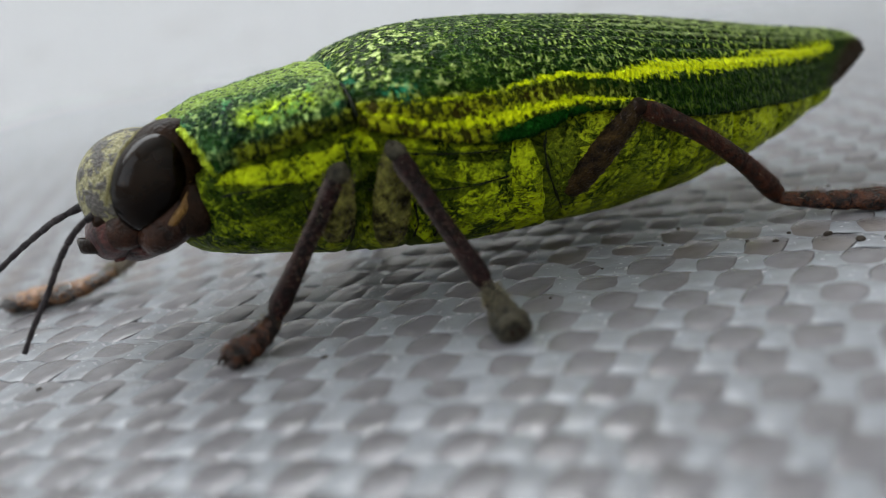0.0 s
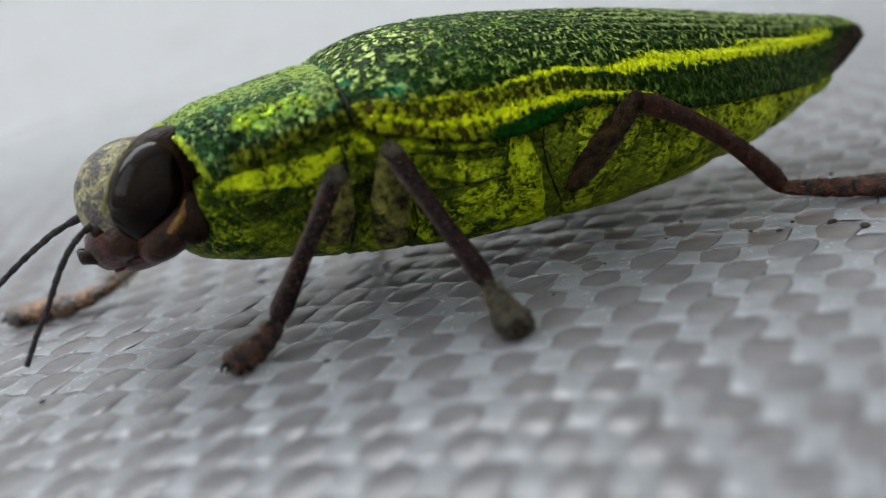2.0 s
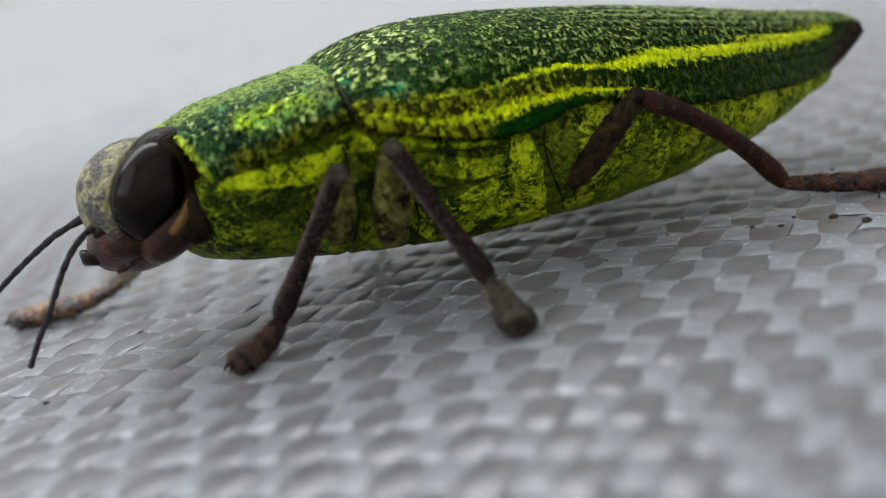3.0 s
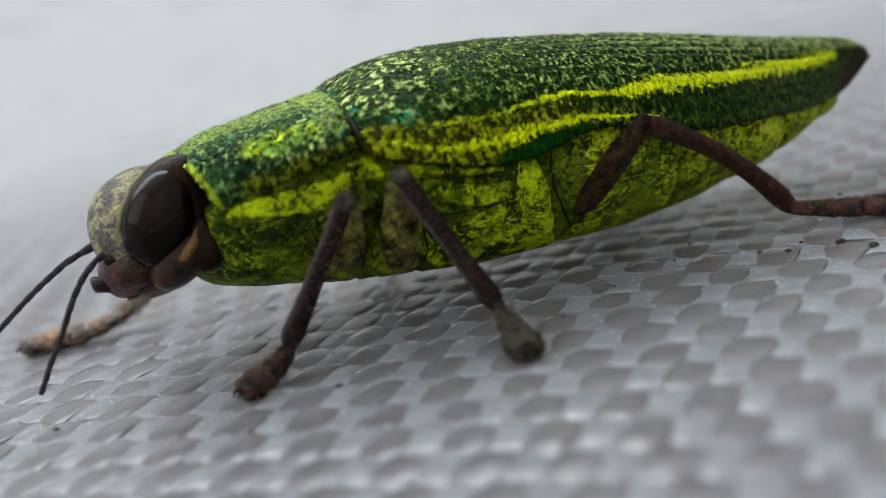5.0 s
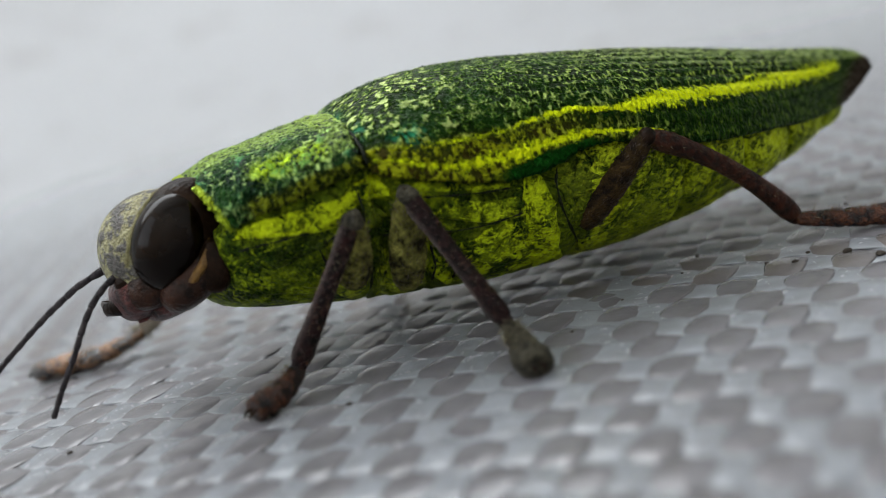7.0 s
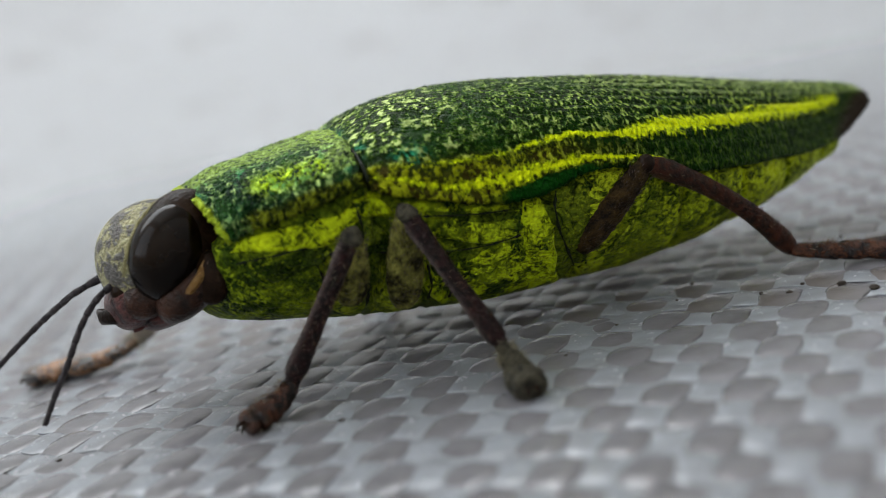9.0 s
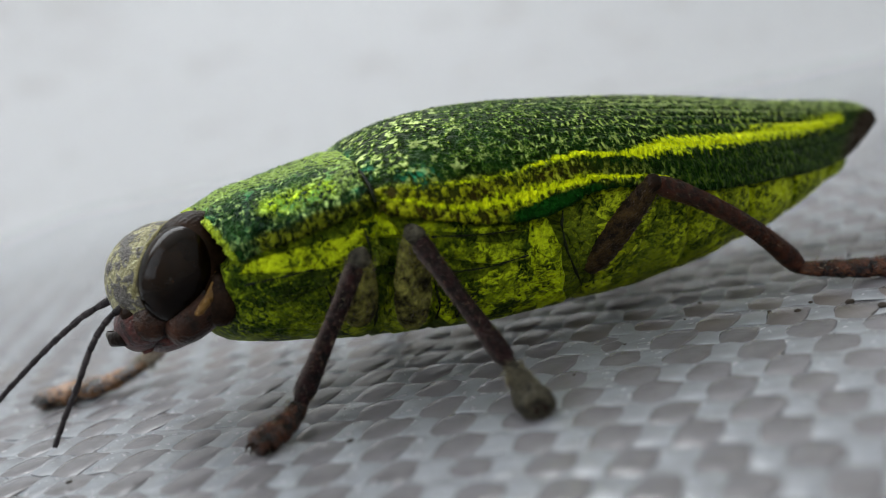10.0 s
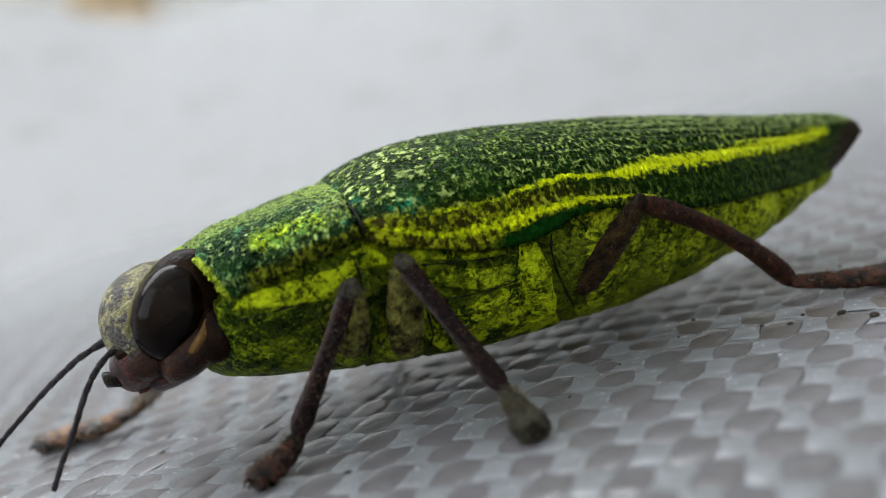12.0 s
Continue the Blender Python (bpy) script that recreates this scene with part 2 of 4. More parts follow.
def fabric_material(name, light, shade, gloss=0.18, far=None, spec=0.55):
    m, nt, b = material(name, 0.34, 0.0, spec)
    v = mm_coords(nt)
    a = noise_tex(nt, v, 0.35, 3.0)
    g = noise_tex(nt, v, 3.0, 3.0, 0.6)
    info = nt.nodes.new("ShaderNodeObjectInfo")
    col = mix(nt, grey(nt, a, 0.3, 0.7), shade, light)
    cell = noise_tex(nt, v, 0.75, 1.0)
    col = mix(nt, calc(nt, "MULTIPLY", grey(nt, cell, 0.44, 0.62), 0.5), col, tuple(c * f for c, f in zip(shade, (0.72, 0.68, 0.66))))
    col = mix(nt, calc(nt, "MULTIPLY", grey(nt, g, 0.55, 0.70), 0.40), col, (0.14, 0.13, 0.128))
    dirt = noise_tex(nt, v, 0.11, 2.0)
    col = mix(nt, calc(nt, "MULTIPLY", grey(nt, dirt, 0.60, 0.68), 0.45), col, (0.13, 0.105, 0.085))
    col = mix(nt, calc(nt, "MULTIPLY", info.outputs["Random"], 0.25), col, shade)
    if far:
        # paler with distance: paints in the sheen of light at grazing angles
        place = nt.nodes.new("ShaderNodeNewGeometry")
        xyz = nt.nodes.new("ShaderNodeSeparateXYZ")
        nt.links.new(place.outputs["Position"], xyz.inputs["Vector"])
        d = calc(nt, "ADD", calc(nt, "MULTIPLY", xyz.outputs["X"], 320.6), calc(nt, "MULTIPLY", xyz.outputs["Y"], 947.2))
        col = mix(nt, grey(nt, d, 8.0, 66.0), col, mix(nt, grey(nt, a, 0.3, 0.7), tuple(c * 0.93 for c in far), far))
    nt.links.new(col, b.inputs["Base Color"])
    nt.links.new(calc(nt, "ADD", gloss, calc(nt, "MULTIPLY", g, 0.18)), b.inputs["Roughness"])
    bump(nt, b, calc(nt, "ADD", g, calc(nt, "MULTIPLY", cell, 1.5)), 0.00005, 0.6)
    return m


FAR_SHEEN = (0.37, 0.385, 0.405)
MAT = {
    "elytron": cuticle_elytron(),
    "pronotum": cuticle_pronotum(),
    "under": cuticle_under("breast_dusting", 0.485, (0.62, 0.77, 0.014)),
    "strip": cuticle_under("bright_dusting", 0.545, (0.70, 0.85, 0.012)),
    "belly": cuticle_under("belly_dusting", 0.54, (0.60, 0.72, 0.02), (0.8, 1.0, 1.0), True),
    "front_breast": cuticle_under("front_breast_dusting", 0.46, (0.36, 0.47, 0.014)),
    "coxa": cuticle_under("coxa_dusting", 0.49, (0.48, 0.57, 0.03)),
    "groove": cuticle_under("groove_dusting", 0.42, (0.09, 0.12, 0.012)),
    # olive thigh hollow, darkened to paint in the shade of its cavity
    "shaded_hollow": cuticle_under("shaded_hollow_dusting", 0.45, (0.30, 0.37, 0.016)),
    # skin between the plates, darkened to paint shade into the gaps
    "seam": cuticle_under("gap_shade_skin", 0.44, (0.23, 0.30, 0.010)),
    "frons": frons_material(),
    "eye": eye_material(),
    "cheek": chitin("cheek_chitin", (0.005, 0.002, 0.001), (0.048, 0.016, 0.006), 0.3, 1.6, 0.00008, 0.22),
    "amber": chitin("amber_chitin", (0.09, 0.040, 0.008), (0.20, 0.11, 0.026), 0.3, 2.0, 0.0001, 0.3),
    "mouth": chitin("mouth_chitin", (0.010, 0.003, 0.003), (0.13, 0.036, 0.030), 0.3, 3.0, 0.0001, 0.3, 0.40, 0.64),
    "socket": chitin("socket_chitin", (0.004, 0.0025, 0.0015), (0.022, 0.011, 0.006), 0.30, 1.2, 0.00005, 0.07),
    "leg": chitin("leg_chitin", (0.0010, 0.0005, 0.0007), (0.022, 0.0055, 0.006), 0.30, 3.2, 0.0001, 0.12, 0.43, 0.62, (0.26, 0.21, 0.19)),
    "leg_rust": chitin("rust_leg_chitin", (0.003, 0.0012, 0.0008), (0.070, 0.016, 0.006), 0.3, 3.8, 0.0001, 0.16, 0.40, 0.66, (0.10, 0.06, 0.02)),
    "tarsus": chitin("foot_chitin", (0.004, 0.002, 0.0015), (0.12, 0.040, 0.017), 0.25, 2.4, 0.00015, 0.3, 0.42, 0.68),
    "far_foot": chitin("amber_foot_chitin", (0.008, 0.003, 0.001), (0.26, 0.115, 0.040), 0.12, 1.2, 0.00015, 1.0, 0.43, 0.58),
    "felt": chitin("felted_femur", (0.014, 0.012, 0.004), (0.27, 0.26, 0.06), 0.5, 1.6, 0.0003, 0.08, 0.42, 0.64),
    "felt_foot": chitin("felted_foot", (0.014, 0.012, 0.008), (0.16, 0.145, 0.095), 0.6, 3.4, 0.0004, 0.3, 0.40, 0.66),
    "antenna": chitin("antenna_chitin", (0.012, 0.010, 0.012), (0.05, 0.042, 0.045), 0.4, 3.0),
    "rust_hair": chitin("rust_hair", (0.05, 0.022, 0.012), (0.14, 0.07, 0.04), 0.5, 3.0),
    "nap": chitin("brown_nap", (0.022, 0.014, 0.014), (0.12, 0.095, 0.085), 0.5, 3.0),
    "pale_shin": chitin("pale_shin_chitin", (0.28, 0.22, 0.16), (0.58, 0.50, 0.41), 0.4, 2.4, 0.0003, 0.3),
    "hind_felt": chitin("dark_felted_femur", (0.005, 0.0025, 0.002), (0.060, 0.036, 0.010), 0.45, 2.6, 0.0001, 0.1, 0.40, 0.64),
    "hair": chitin("pale_hair", (0.12, 0.10, 0.06), (0.30, 0.27, 0.18), 0.5, 3.0),
    "fabric": fabric_material("coated_weave", (0.260, 0.279, 0.304), (0.215, 0.229, 0.250), 0.16, FAR_SHEEN),
    "film": fabric_material("coating_film", (0.260, 0.277, 0.302), (0.215, 0.228, 0.250), 0.16, FAR_SHEEN),
    "warp": fabric_material("coated_warp", (0.176, 0.173, 0.186), (0.135, 0.132, 0.141), 0.12, FAR_SHEEN, 0.62),
    # the same cloth further off, made paler to paint in grazing light
    "cloth": fabric_material("distant_sheen_weave", (0.375, 0.39, 0.41), (0.345, 0.356, 0.372), 0.45),
    "brow": chitin("brow_rim", (0.13, 0.115, 0.05), (0.29, 0.27, 0.13), 0.5, 4.0),
    "wall": chitin("painted_plaster", (0.80, 0.805, 0.795), (0.85, 0.855, 0.845), 0.8, 0.01, 0.0003),
    "bounce_wall": chitin("bounce_plaster", (0.56, 0.545, 0.52), (0.62, 0.60, 0.57), 0.8, 0.01, 0.0003),
    "floor": chitin("dull_floor", (0.16, 0.14, 0.12), (0.22, 0.20, 0.17), 0.6, 0.02, 0.0003),
    "frame": chitin("stained_frame_wood", (0.16, 0.08, 0.035), (0.28, 0.15, 0.07), 0.5, 0.05, 0.0005),
    "crease": chitin("shaded_crease", (0.003, 0.005, 0.001), (0.010, 0.016, 0.004), 0.6, 2.0),
    "tan": chitin("tan_enamel", (0.70, 0.55, 0.36), (0.80, 0.64, 0.44), 0.4, 0.05, 0.0001),
    "leaf": chitin("leaf_green", (0.10, 0.17, 0.05), (0.18, 0.28, 0.09), 0.5, 0.1, 0.0001),
    "speck": chitin("dirt_speck", (0.02, 0.016, 0.012), (0.06, 0.05, 0.04), 0.8, 3.0),
}


# ---- mesh helpers (all lengths in millimetres) ----
def mesh_from(name, verts, faces, smooth=True):
    me = bpy.data.meshes.new(name)
    me.from_pydata([tuple(c * MM for c in p) for p in verts], [], faces)
    if smooth:
        me.polygons.foreach_set("use_smooth", [True] * len(me.polygons))
    me.update()
    return me


def part(name, verts, faces, mat, parent, label="", attrs=None, smooth=True):
    me = mesh_from(name, verts, faces, smooth)
    me.materials.append(mat)
    for key, values in (attrs or {}).items():
        me.attributes.new(key, "FLOAT", "POINT").data.foreach_set("value", [float(q) for q in values])
    ob = new(name, me)
    ob.parent = parent
    if label:
        tagged(ob, label)
    return ob


def curve(table, x):
    """Smooth curve through a short table of (x, value)."""
    xs = np.array([p[0] for p in table], float)
    ys = np.array([p[1] for p in table], float)
    d = np.gradient(ys, xs)
    x = np.clip(np.asarray(x, float), xs[0], xs[-1])
    i = np.clip(np.searchsorted(xs, x) - 1, 0, len(xs) - 2)
    h = xs[i + 1] - xs[i]
    t = (x - xs[i]) / h
    return ((2 * t**3 - 3 * t**2 + 1) * ys[i] + (t**3 - 2 * t**2 + t) * h * d[i]
            + (3 * t**2 - 2 * t**3) * ys[i + 1] + (t**3 - t**2) * h * d[i + 1])


def sheet(rows, thick, close=False):
    """A shell: rows x columns of points, with an inner layer pushed in by thick along the normals. Returns verts, faces."""
    g = np.array(rows, float)
    du = np.gradient(g, axis=0)
    dv = np.gradient(g, axis=1)
    n = np.cross(du, dv)
    n /= np.linalg.norm(n, axis=2, keepdims=True) + 1e-9
    r, c = g.shape[:2]
    verts = np.concatenate([g.reshape(-1, 3), (g - n * thick).reshape(-1, 3)])
    k = r * c
    faces = []
    for i in range(r - 1):
        for j in range(c - 1):
            a, b2, c2, d2 = i * c + j, i * c + j + 1, (i + 1) * c + j + 1, (i + 1) * c + j
            faces += [(a, d2, c2, b2), (k + a, k + b2, k + c2, k + d2)]
    edge = [(0, j) for j in range(c)] + [(i, c - 1) for i in range(1, r)] + [(r - 1, j) for j in range(c - 2, -1, -1)] + [(i, 0) for i in range(r - 2, 0, -1)]
    for (i, j), (p, q) in zip(edge, edge[1:] + edge[:1]):
        a, b2 = i * c + j, p * c + q
        faces.append((a, b2, k + b2, k + a))
    return verts.tolist(), faces


def loft(rings):
    """A closed body through rings of equal length, capped at both ends."""
    n = len(rings[0])
    verts = [tuple(p) for ring in rings for p in ring]
    faces = []
    for i in range(len(rings) - 1):
        for j in range(n):
            k = (j + 1) % n
            faces.append((i * n + j, i * n + k, (i + 1) * n + k, (i + 1) * n + j))
    for i, flip in ((0, True), (len(rings) - 1, False)):
        c = len(verts)
        verts.append(tuple(np.mean(rings[i], axis=0)))
        for j in range(n):
            a, b2 = i * n + j, i * n + (j + 1) % n
            faces.append((b2, a, c) if flip else (a, b2, c))
    return verts, faces


def tube(points, radii, flat=1.0, sides=12, lean=(0, 0, 1), rough=0.0, seed=0):
    """A limb along points; radii along it; flat: breadth across lean against breadth along it."""
    pts = np.array(points, float)
    rnd = np.random.RandomState(seed)
    rings = []
    for i, p in enumerate(pts):
        t = pts[min(i + 1, len(pts) - 1)] - pts[max(i - 1, 0)]
        t /= np.linalg.norm(t)
        u = np.array(lean, float) - t * np.dot(lean, t)
        u /= np.linalg.norm(u)
        w = np.cross(t, u)
        ring = []
        for k in range(sides):
            a = 2 * np.pi * k / sides
            r = radii[i] * (1 + rough * rnd.uniform(-1, 1))
            ring.append(p + r * (np.cos(a) * u + flat * np.sin(a) * w))
        rings.append(ring)
    return loft(rings)


def along(a, b, n, bow=(0, 0, 0)):
    """n points from a to b, bowed sideways."""
    a, b, bow = (np.array(q, float) for q in (a, b, bow))
    return [a + (b - a) * t + bow * 4 * t * (1 - t) for t in np.linspace(0, 1, n)]


def blob(centre, size, rings=14, sides=20, power=1.0, turn=None):
    """A rounded body; power under 1 makes it boxier."""
    out = []
    for i in range(rings + 1):
        a = np.pi * i / rings
        ca, sa = np.cos(a), np.sin(a)
        ring = []
        for k in range(sides):
            q = 2 * np.pi * k / sides
            c2, s2 = np.cos(q), np.sin(q)
            f = lambda s: np.sign(s) * abs(s) ** power
            p = np.array([-f(ca), f(sa) * f(c2), f(sa) * f(s2)]) * size
            if turn is not None:
                p = np.array(turn @ Vector(p))
            ring.append(p + centre)
        out.append(ring)
    return loft(out[1:-1])


# ---- profiles of the beetle ----
TOP = [(-12.9, 7.14), (-11.4, 7.56), (-10.0, 7.76), (-8.9, 7.83), (-8.2, 7.92), (-7.3, 8.10)]
ELY_TOP = [(-7.3, 8.02), (-6.2, 8.44), (-5.1, 8.72), (-4.0, 8.81), (-2.7, 8.80), (-0.7, 8.60), (1.5, 8.24), (5.0, 7.57),
           (8.7, 6.70), (11.2, 6.08), (14.2, 5.44), (15.0, 5.22), (15.7, 4.8)]
ELY_EDGE = [(-7.3, 6.75), (-6.6, 6.35), (-5.5, 5.95), (-3.9, 5.4), (-2.2, 5.1), (-1.0, 5.2), (0.2, 5.5), (2.1, 5.3), (4.3, 4.6),
            (6.6, 4.2), (9.0, 3.9), (11.5, 3.6), (13.6, 3.7), (15.0, 4.2), (15.7, 4.55)]
ELY_HALF = [(-7.3, 4.6), (-6.2, 5.1), (-4.5, 5.2), (-2.0, 5.2), (1.0, 5.2), (4.0, 4.95), (7.0, 4.2), (10.0, 3.0), (13.0, 1.55),
            (15.0, 0.6), (15.7, 0.3)]
PRO_EDGE = [(-12.9, 5.6), (-12.0, 5.85), (-10.4, 6.1), (-8.8, 6.4), (-7.1, 6.75)]
PRO_HALF = [(-12.9, 3.45), (-12.0, 3.75), (-10.4, 4.25), (-8.8, 4.7), (-7.1, 4.95)]
BOTTOM = [(-13.3, 2.92), (-12.6, 2.64), (-11.25, 2.25), (-9.6, 1.92), (-7.6, 1.45), (-5.4, 1.17), (-3.2, 0.93), (-0.8, 0.81), (1.6, 0.84),
          (4.1, 0.92), (6.8, 1.31), (9.5, 1.72), (12.3, 2.70), (14.3, 3.34), (15.2, 4.18)]


def ely_point(x, v):
    """A point of the wing case: v = 0 at the seam, 1 at the outer edge."""
    a = v * np.pi / 2
    n = 2 / 2.25
    zt, ze, w = curve(ELY_TOP, x), curve(ELY_EDGE, x), curve(ELY_HALF, x)
    return np.stack([x + 0 * v, -w * np.sin(a) ** n, ze + (zt - ze) * np.cos(a) ** n], -1)


def pro_point(x, v):
    a = v * np.pi / 2
    n = 2 / 2.3
    zt, ze, w = curve(TOP, x), curve(PRO_EDGE, x), curve(PRO_HALF, x)
    return np.stack([x + 0 * v, -w * np.sin(a) ** n, ze + (zt - ze) * np.cos(a) ** n], -1)


def under_point(x, s, out=0.0):
    """A point of the lower body: s = 0 at the near edge, 0.5 at the keel, 1 at the far edge; out lifts it off the skin."""
    x = np.asarray(x, float)
    ze = np.where(x < -7.2, curve(PRO_EDGE, x), curve(ELY_EDGE, x))
    w = np.where(x < -7.2, curve(PRO_HALF, x), curve(ELY_HALF, x)) * 0.97
    w = np.where(x > 11.0, w + 0.25 * np.clip((x - 11) / 3, 0, 1), w)
    zb = curve(BOTTOM, x)
    flank = np.clip((-11.0 - x) / 2.0, 0, 1) * np.abs(np.cos(np.pi * s))
    q = np.pi * s
    y = -np.sign(np.cos(q)) * np.abs(np.cos(q)) ** 0.86 * (w + out)
    z = ze - 0.05 - (ze - zb + out) * np.sin(q) ** 0.86
    return np.stack([x + 0.85 * flank, y, z], -1)


def body_segment(x0, x1, n=14, m=40, swell=0.05, end=0.25, relief=0.06, seed=0):
    """A closed stretch of the lower body, slightly swollen between its joints."""
    rnd = np.random.RandomState(seed)
    rings = []
    for i, x in enumerate(np.linspace(x0, x1, n)):
        t = i / (n - 1)
        out = swell * np.sin(np.pi * t) - end * max(0, (abs(2 * t - 1) - 0.86) / 0.14)
        lower = under_point(np.full(m, x), np.linspace(0, 1, m), out)
        lower = lower + rnd.uniform(-relief, relief, lower.shape) * [[0, 0.35, 0.35]]
        a, b = lower[0], lower[-1]
        roof = [b + (a - b) * k / 5 + np.array([0, 0, 0.35 * np.sin(np.pi * k / 5)]) for k in range(1, 5)]
        rings.append(list(lower) + roof)
    return loft(rings)


def plate(x0, x1, s0, s1, lift=0.14, slant=0.0, n=16, m=14, relief=0.03, seed=0, taper=0.15, flare=0.0):
    """A raised plate of the armour on the near flank, between two stations and two heights, with rounded rims."""
    rnd = np.random.RandomState(seed)
    rows = []
    for i in range(n):
        u = i / (n - 1)
        row = []
        for j in range(m):
            w = j / (m - 1)
            s = s0 + (s1 - s0) * (1 + flare * (u - 0.6)) * (0.5 + (w - 0.5) * (1 - taper * (1 - np.sin(np.pi * u) ** 0.6)) + 0.10 * np.sin(5.3 * u + 2.1 * seed) * (0.3 + abs(2 * w - 1)))
            x = x0 + (x1 - x0) * u + slant * (w - 0.5) + 0.09 * np.sin(7.0 * w + 1.7 * seed) + 0.05 * np.sin(17.0 * w + seed)
            s = max(s, 0.002)
            dome = np.sin(np.pi * u) ** 0.3 * np.sin(np.pi * w) ** 0.3
            row.append(under_point(np.array(x), np.array(s), lift * dome - 0.04 + rnd.uniform(-relief, relief) * dome))
        rows.append(row)
    return sheet(rows, -0.25)


def mirror(verts, faces):
    return [(p[0], -p[1], p[2]) for p in verts], [tuple(reversed(f)) for f in faces]


def spikes(base, normals, length, width=0.014, seed=0, spread=0.5):
    """Short stiff hairs from base points along normals."""
    rnd = np.random.RandomState(seed)
    verts, faces = [], []
    for p, n in zip(base, normals):
        n = np.array(n, float) + rnd.uniform(-spread, spread, 3)
        n /= np.linalg.norm(n)
        u = np.cross(n, (0.3, 0.5, 0.8))
        u /= np.linalg.norm(u) + 1e-9
        w = np.cross(n, u)
        k = len(verts)
        for a in (0, 2.09, 4.19):
            verts.append(p + width * (np.cos(a) * u + np.sin(a) * w))
        verts.append(p + n * length * rnd.uniform(0.5, 1.2))
        faces += [(k, k + 1, k + 3), (k + 1, k + 2, k + 3), (k + 2, k, k + 3)]
    return verts, faces


def limb_hair(a, b, radius, count, length, seed, parent, lean=0.6, mat="hair", bow=(0, 0, 0)):
    rnd = np.random.RandomState(seed)
    a, b = np.array(a, float), np.array(b, float)
    t = (b - a) / np.linalg.norm(b - a)
    u = np.cross(t, (0, 0, 1))
    u /= np.linalg.norm(u)
    w = np.cross(t, u)
    base, nor = [], []
    for _ in range(count):
        f, q = rnd.uniform(0.05, 0.98), rnd.uniform(0, 2 * np.pi)
        d = np.cos(q) * u + np.sin(q) * w
        base.append(a + (b - a) * f + np.array(bow, float) * 4 * f * (1 - f) + d * radius * 0.9)
        nor.append(d + t * lean)
    ob = part("hairs", *spikes(base, nor, length, seed=seed), MAT[mat], parent, "short stiff hairs", smooth=False)
    tagged(ob, kind="stuff")


def leg(beetle, name, hip, knee, ankle, foot, thick, femur_mat, tibia_mat, foot_mat, seed, bow=(0, 0, 0), hair=220):
    """Thigh with shin, five foot joints and two claws under it."""
    rf, rt, rj = thick
    hip, knee, ankle = (np.array(p, float) for p in (hip, knee, ankle))
    fem_end = knee + (knee - hip) * 0.02
    f0 = np.array(foot[0], float)
    femur = part(name, *tube(along(hip, fem_end, 34), [rf * k for k in np.interp(np.linspace(0, 10, 34), range(11), (0.55, 0.85, 1.0, 1.06, 1.08, 1.05, 1.0, 0.92, 0.82, 0.74, 0.5))], 0.72, 22, (1, 0, 0.2), 0.06, seed), femur_mat, beetle)
    pts = along(knee, ankle, 60, bow)
    rr = [rt * k for k in np.interp(np.linspace(0, 14, 60), range(15), (0.75, 1.06, 1.1, 1.0, 0.95, 0.93, 0.92, 0.92, 0.94, 0.97, 1.0, 1.05, 1.12, 1.18, 0.95))]
    # strength of the pale edge that carries nap and painted highlight
    edge = [max(0.0, -np.cos(2 * np.pi * k / 22 + 0.25)) ** 12.0 * (0.8 - 0.5 * i / 59) for i in range(60) for k in range(22)] + [0, 0]
    part("tibia", *tube(pts, rr, 0.82, 22, (1, 0, 0.2), 0.025, seed + 1), tibia_mat, femur, attrs={"felt": edge})
    part("knee_joint", *blob(knee, (rt * 0.95, rt * 0.9, rt * 0.95), 10, 14), MAT["socket"], femur)
    cap = along(knee - (ankle - knee) * 0.075, knee + (ankle - knee) * 0.055, 9, (0, 0, 0)) if tibia_mat is MAT["leg"] else []
    if cap:
        part("knee_cap", *tube(cap, [rt * q for q in (0.12, 0.52, 0.80, 0.98, 1.09, 1.14, 1.16, 1.12, 1.0)], 0.86, 16, (1, 0, 0.2), 0.05, seed + 2), MAT["felt_foot"], femur, "pale rim round the knee")
    part("ankle", *blob(ankle + (f0 - ankle) * 0.45, (rt * 0.82, rt * 0.8, rt * 0.82), 10, 14), tibia_mat, femur)
    # spurs at the shin's end
    d = ankle - knee
    d /= np.linalg.norm(d)
    for k in (-1, 1):
        side = np.cross(d, (0, 0, 1)) * k
        a = ankle - d * 0.05 + side * rt * 0.6
        part("spur", *tube(along(a, a + d * 0.42 + side * 0.12, 5), [0.08, 0.07, 0.055, 0.035, 0.01], 1, 7), MAT["socket"], femur)
    f = [np.array(p, float) for p in foot]
    fx = np.linspace(0, 1, len(f))
    cuts = np.linspace(0, 1, 6)
    at = lambda t: np.array([np.interp(t, fx, [p[k] for p in f]) for k in range(3)])
    for k in range(5):
        a, b = at(cuts[k] - 0.02), at(cuts[k + 1] + 0.03)
        r = rj * ((0.60, 0.78, 0.98, 1.14, 1.05) if foot_mat is MAT["felt_foot"] else (0.78, 0.92, 1.02, 1.10, 1.0))[k]
        part("foot_joint", *tube(along(a, b, 8), [r * q for q in (0.80, 0.88, 0.94, 0.98, 1.02, 1.06, 1.04, 0.82)], 1.25, 14, (0, 0, 1), 0.05, seed + 5 + k), foot_mat, femur)
        if k < 4:
            m = b + np.array([0, 0, -0.55 * r])
            part("foot_pad", *blob(m, (r * 0.55, r * 0.75, r * 0.4), 8, 12), MAT["hair"], femur, "pale sole pad")
    tip, way = at(1.0), at(1.0) - at(0.85)
    way /= np.linalg.norm(way)
    side = np.cross(way, (0, 0, 1))
    side /= np.linalg.norm(side)
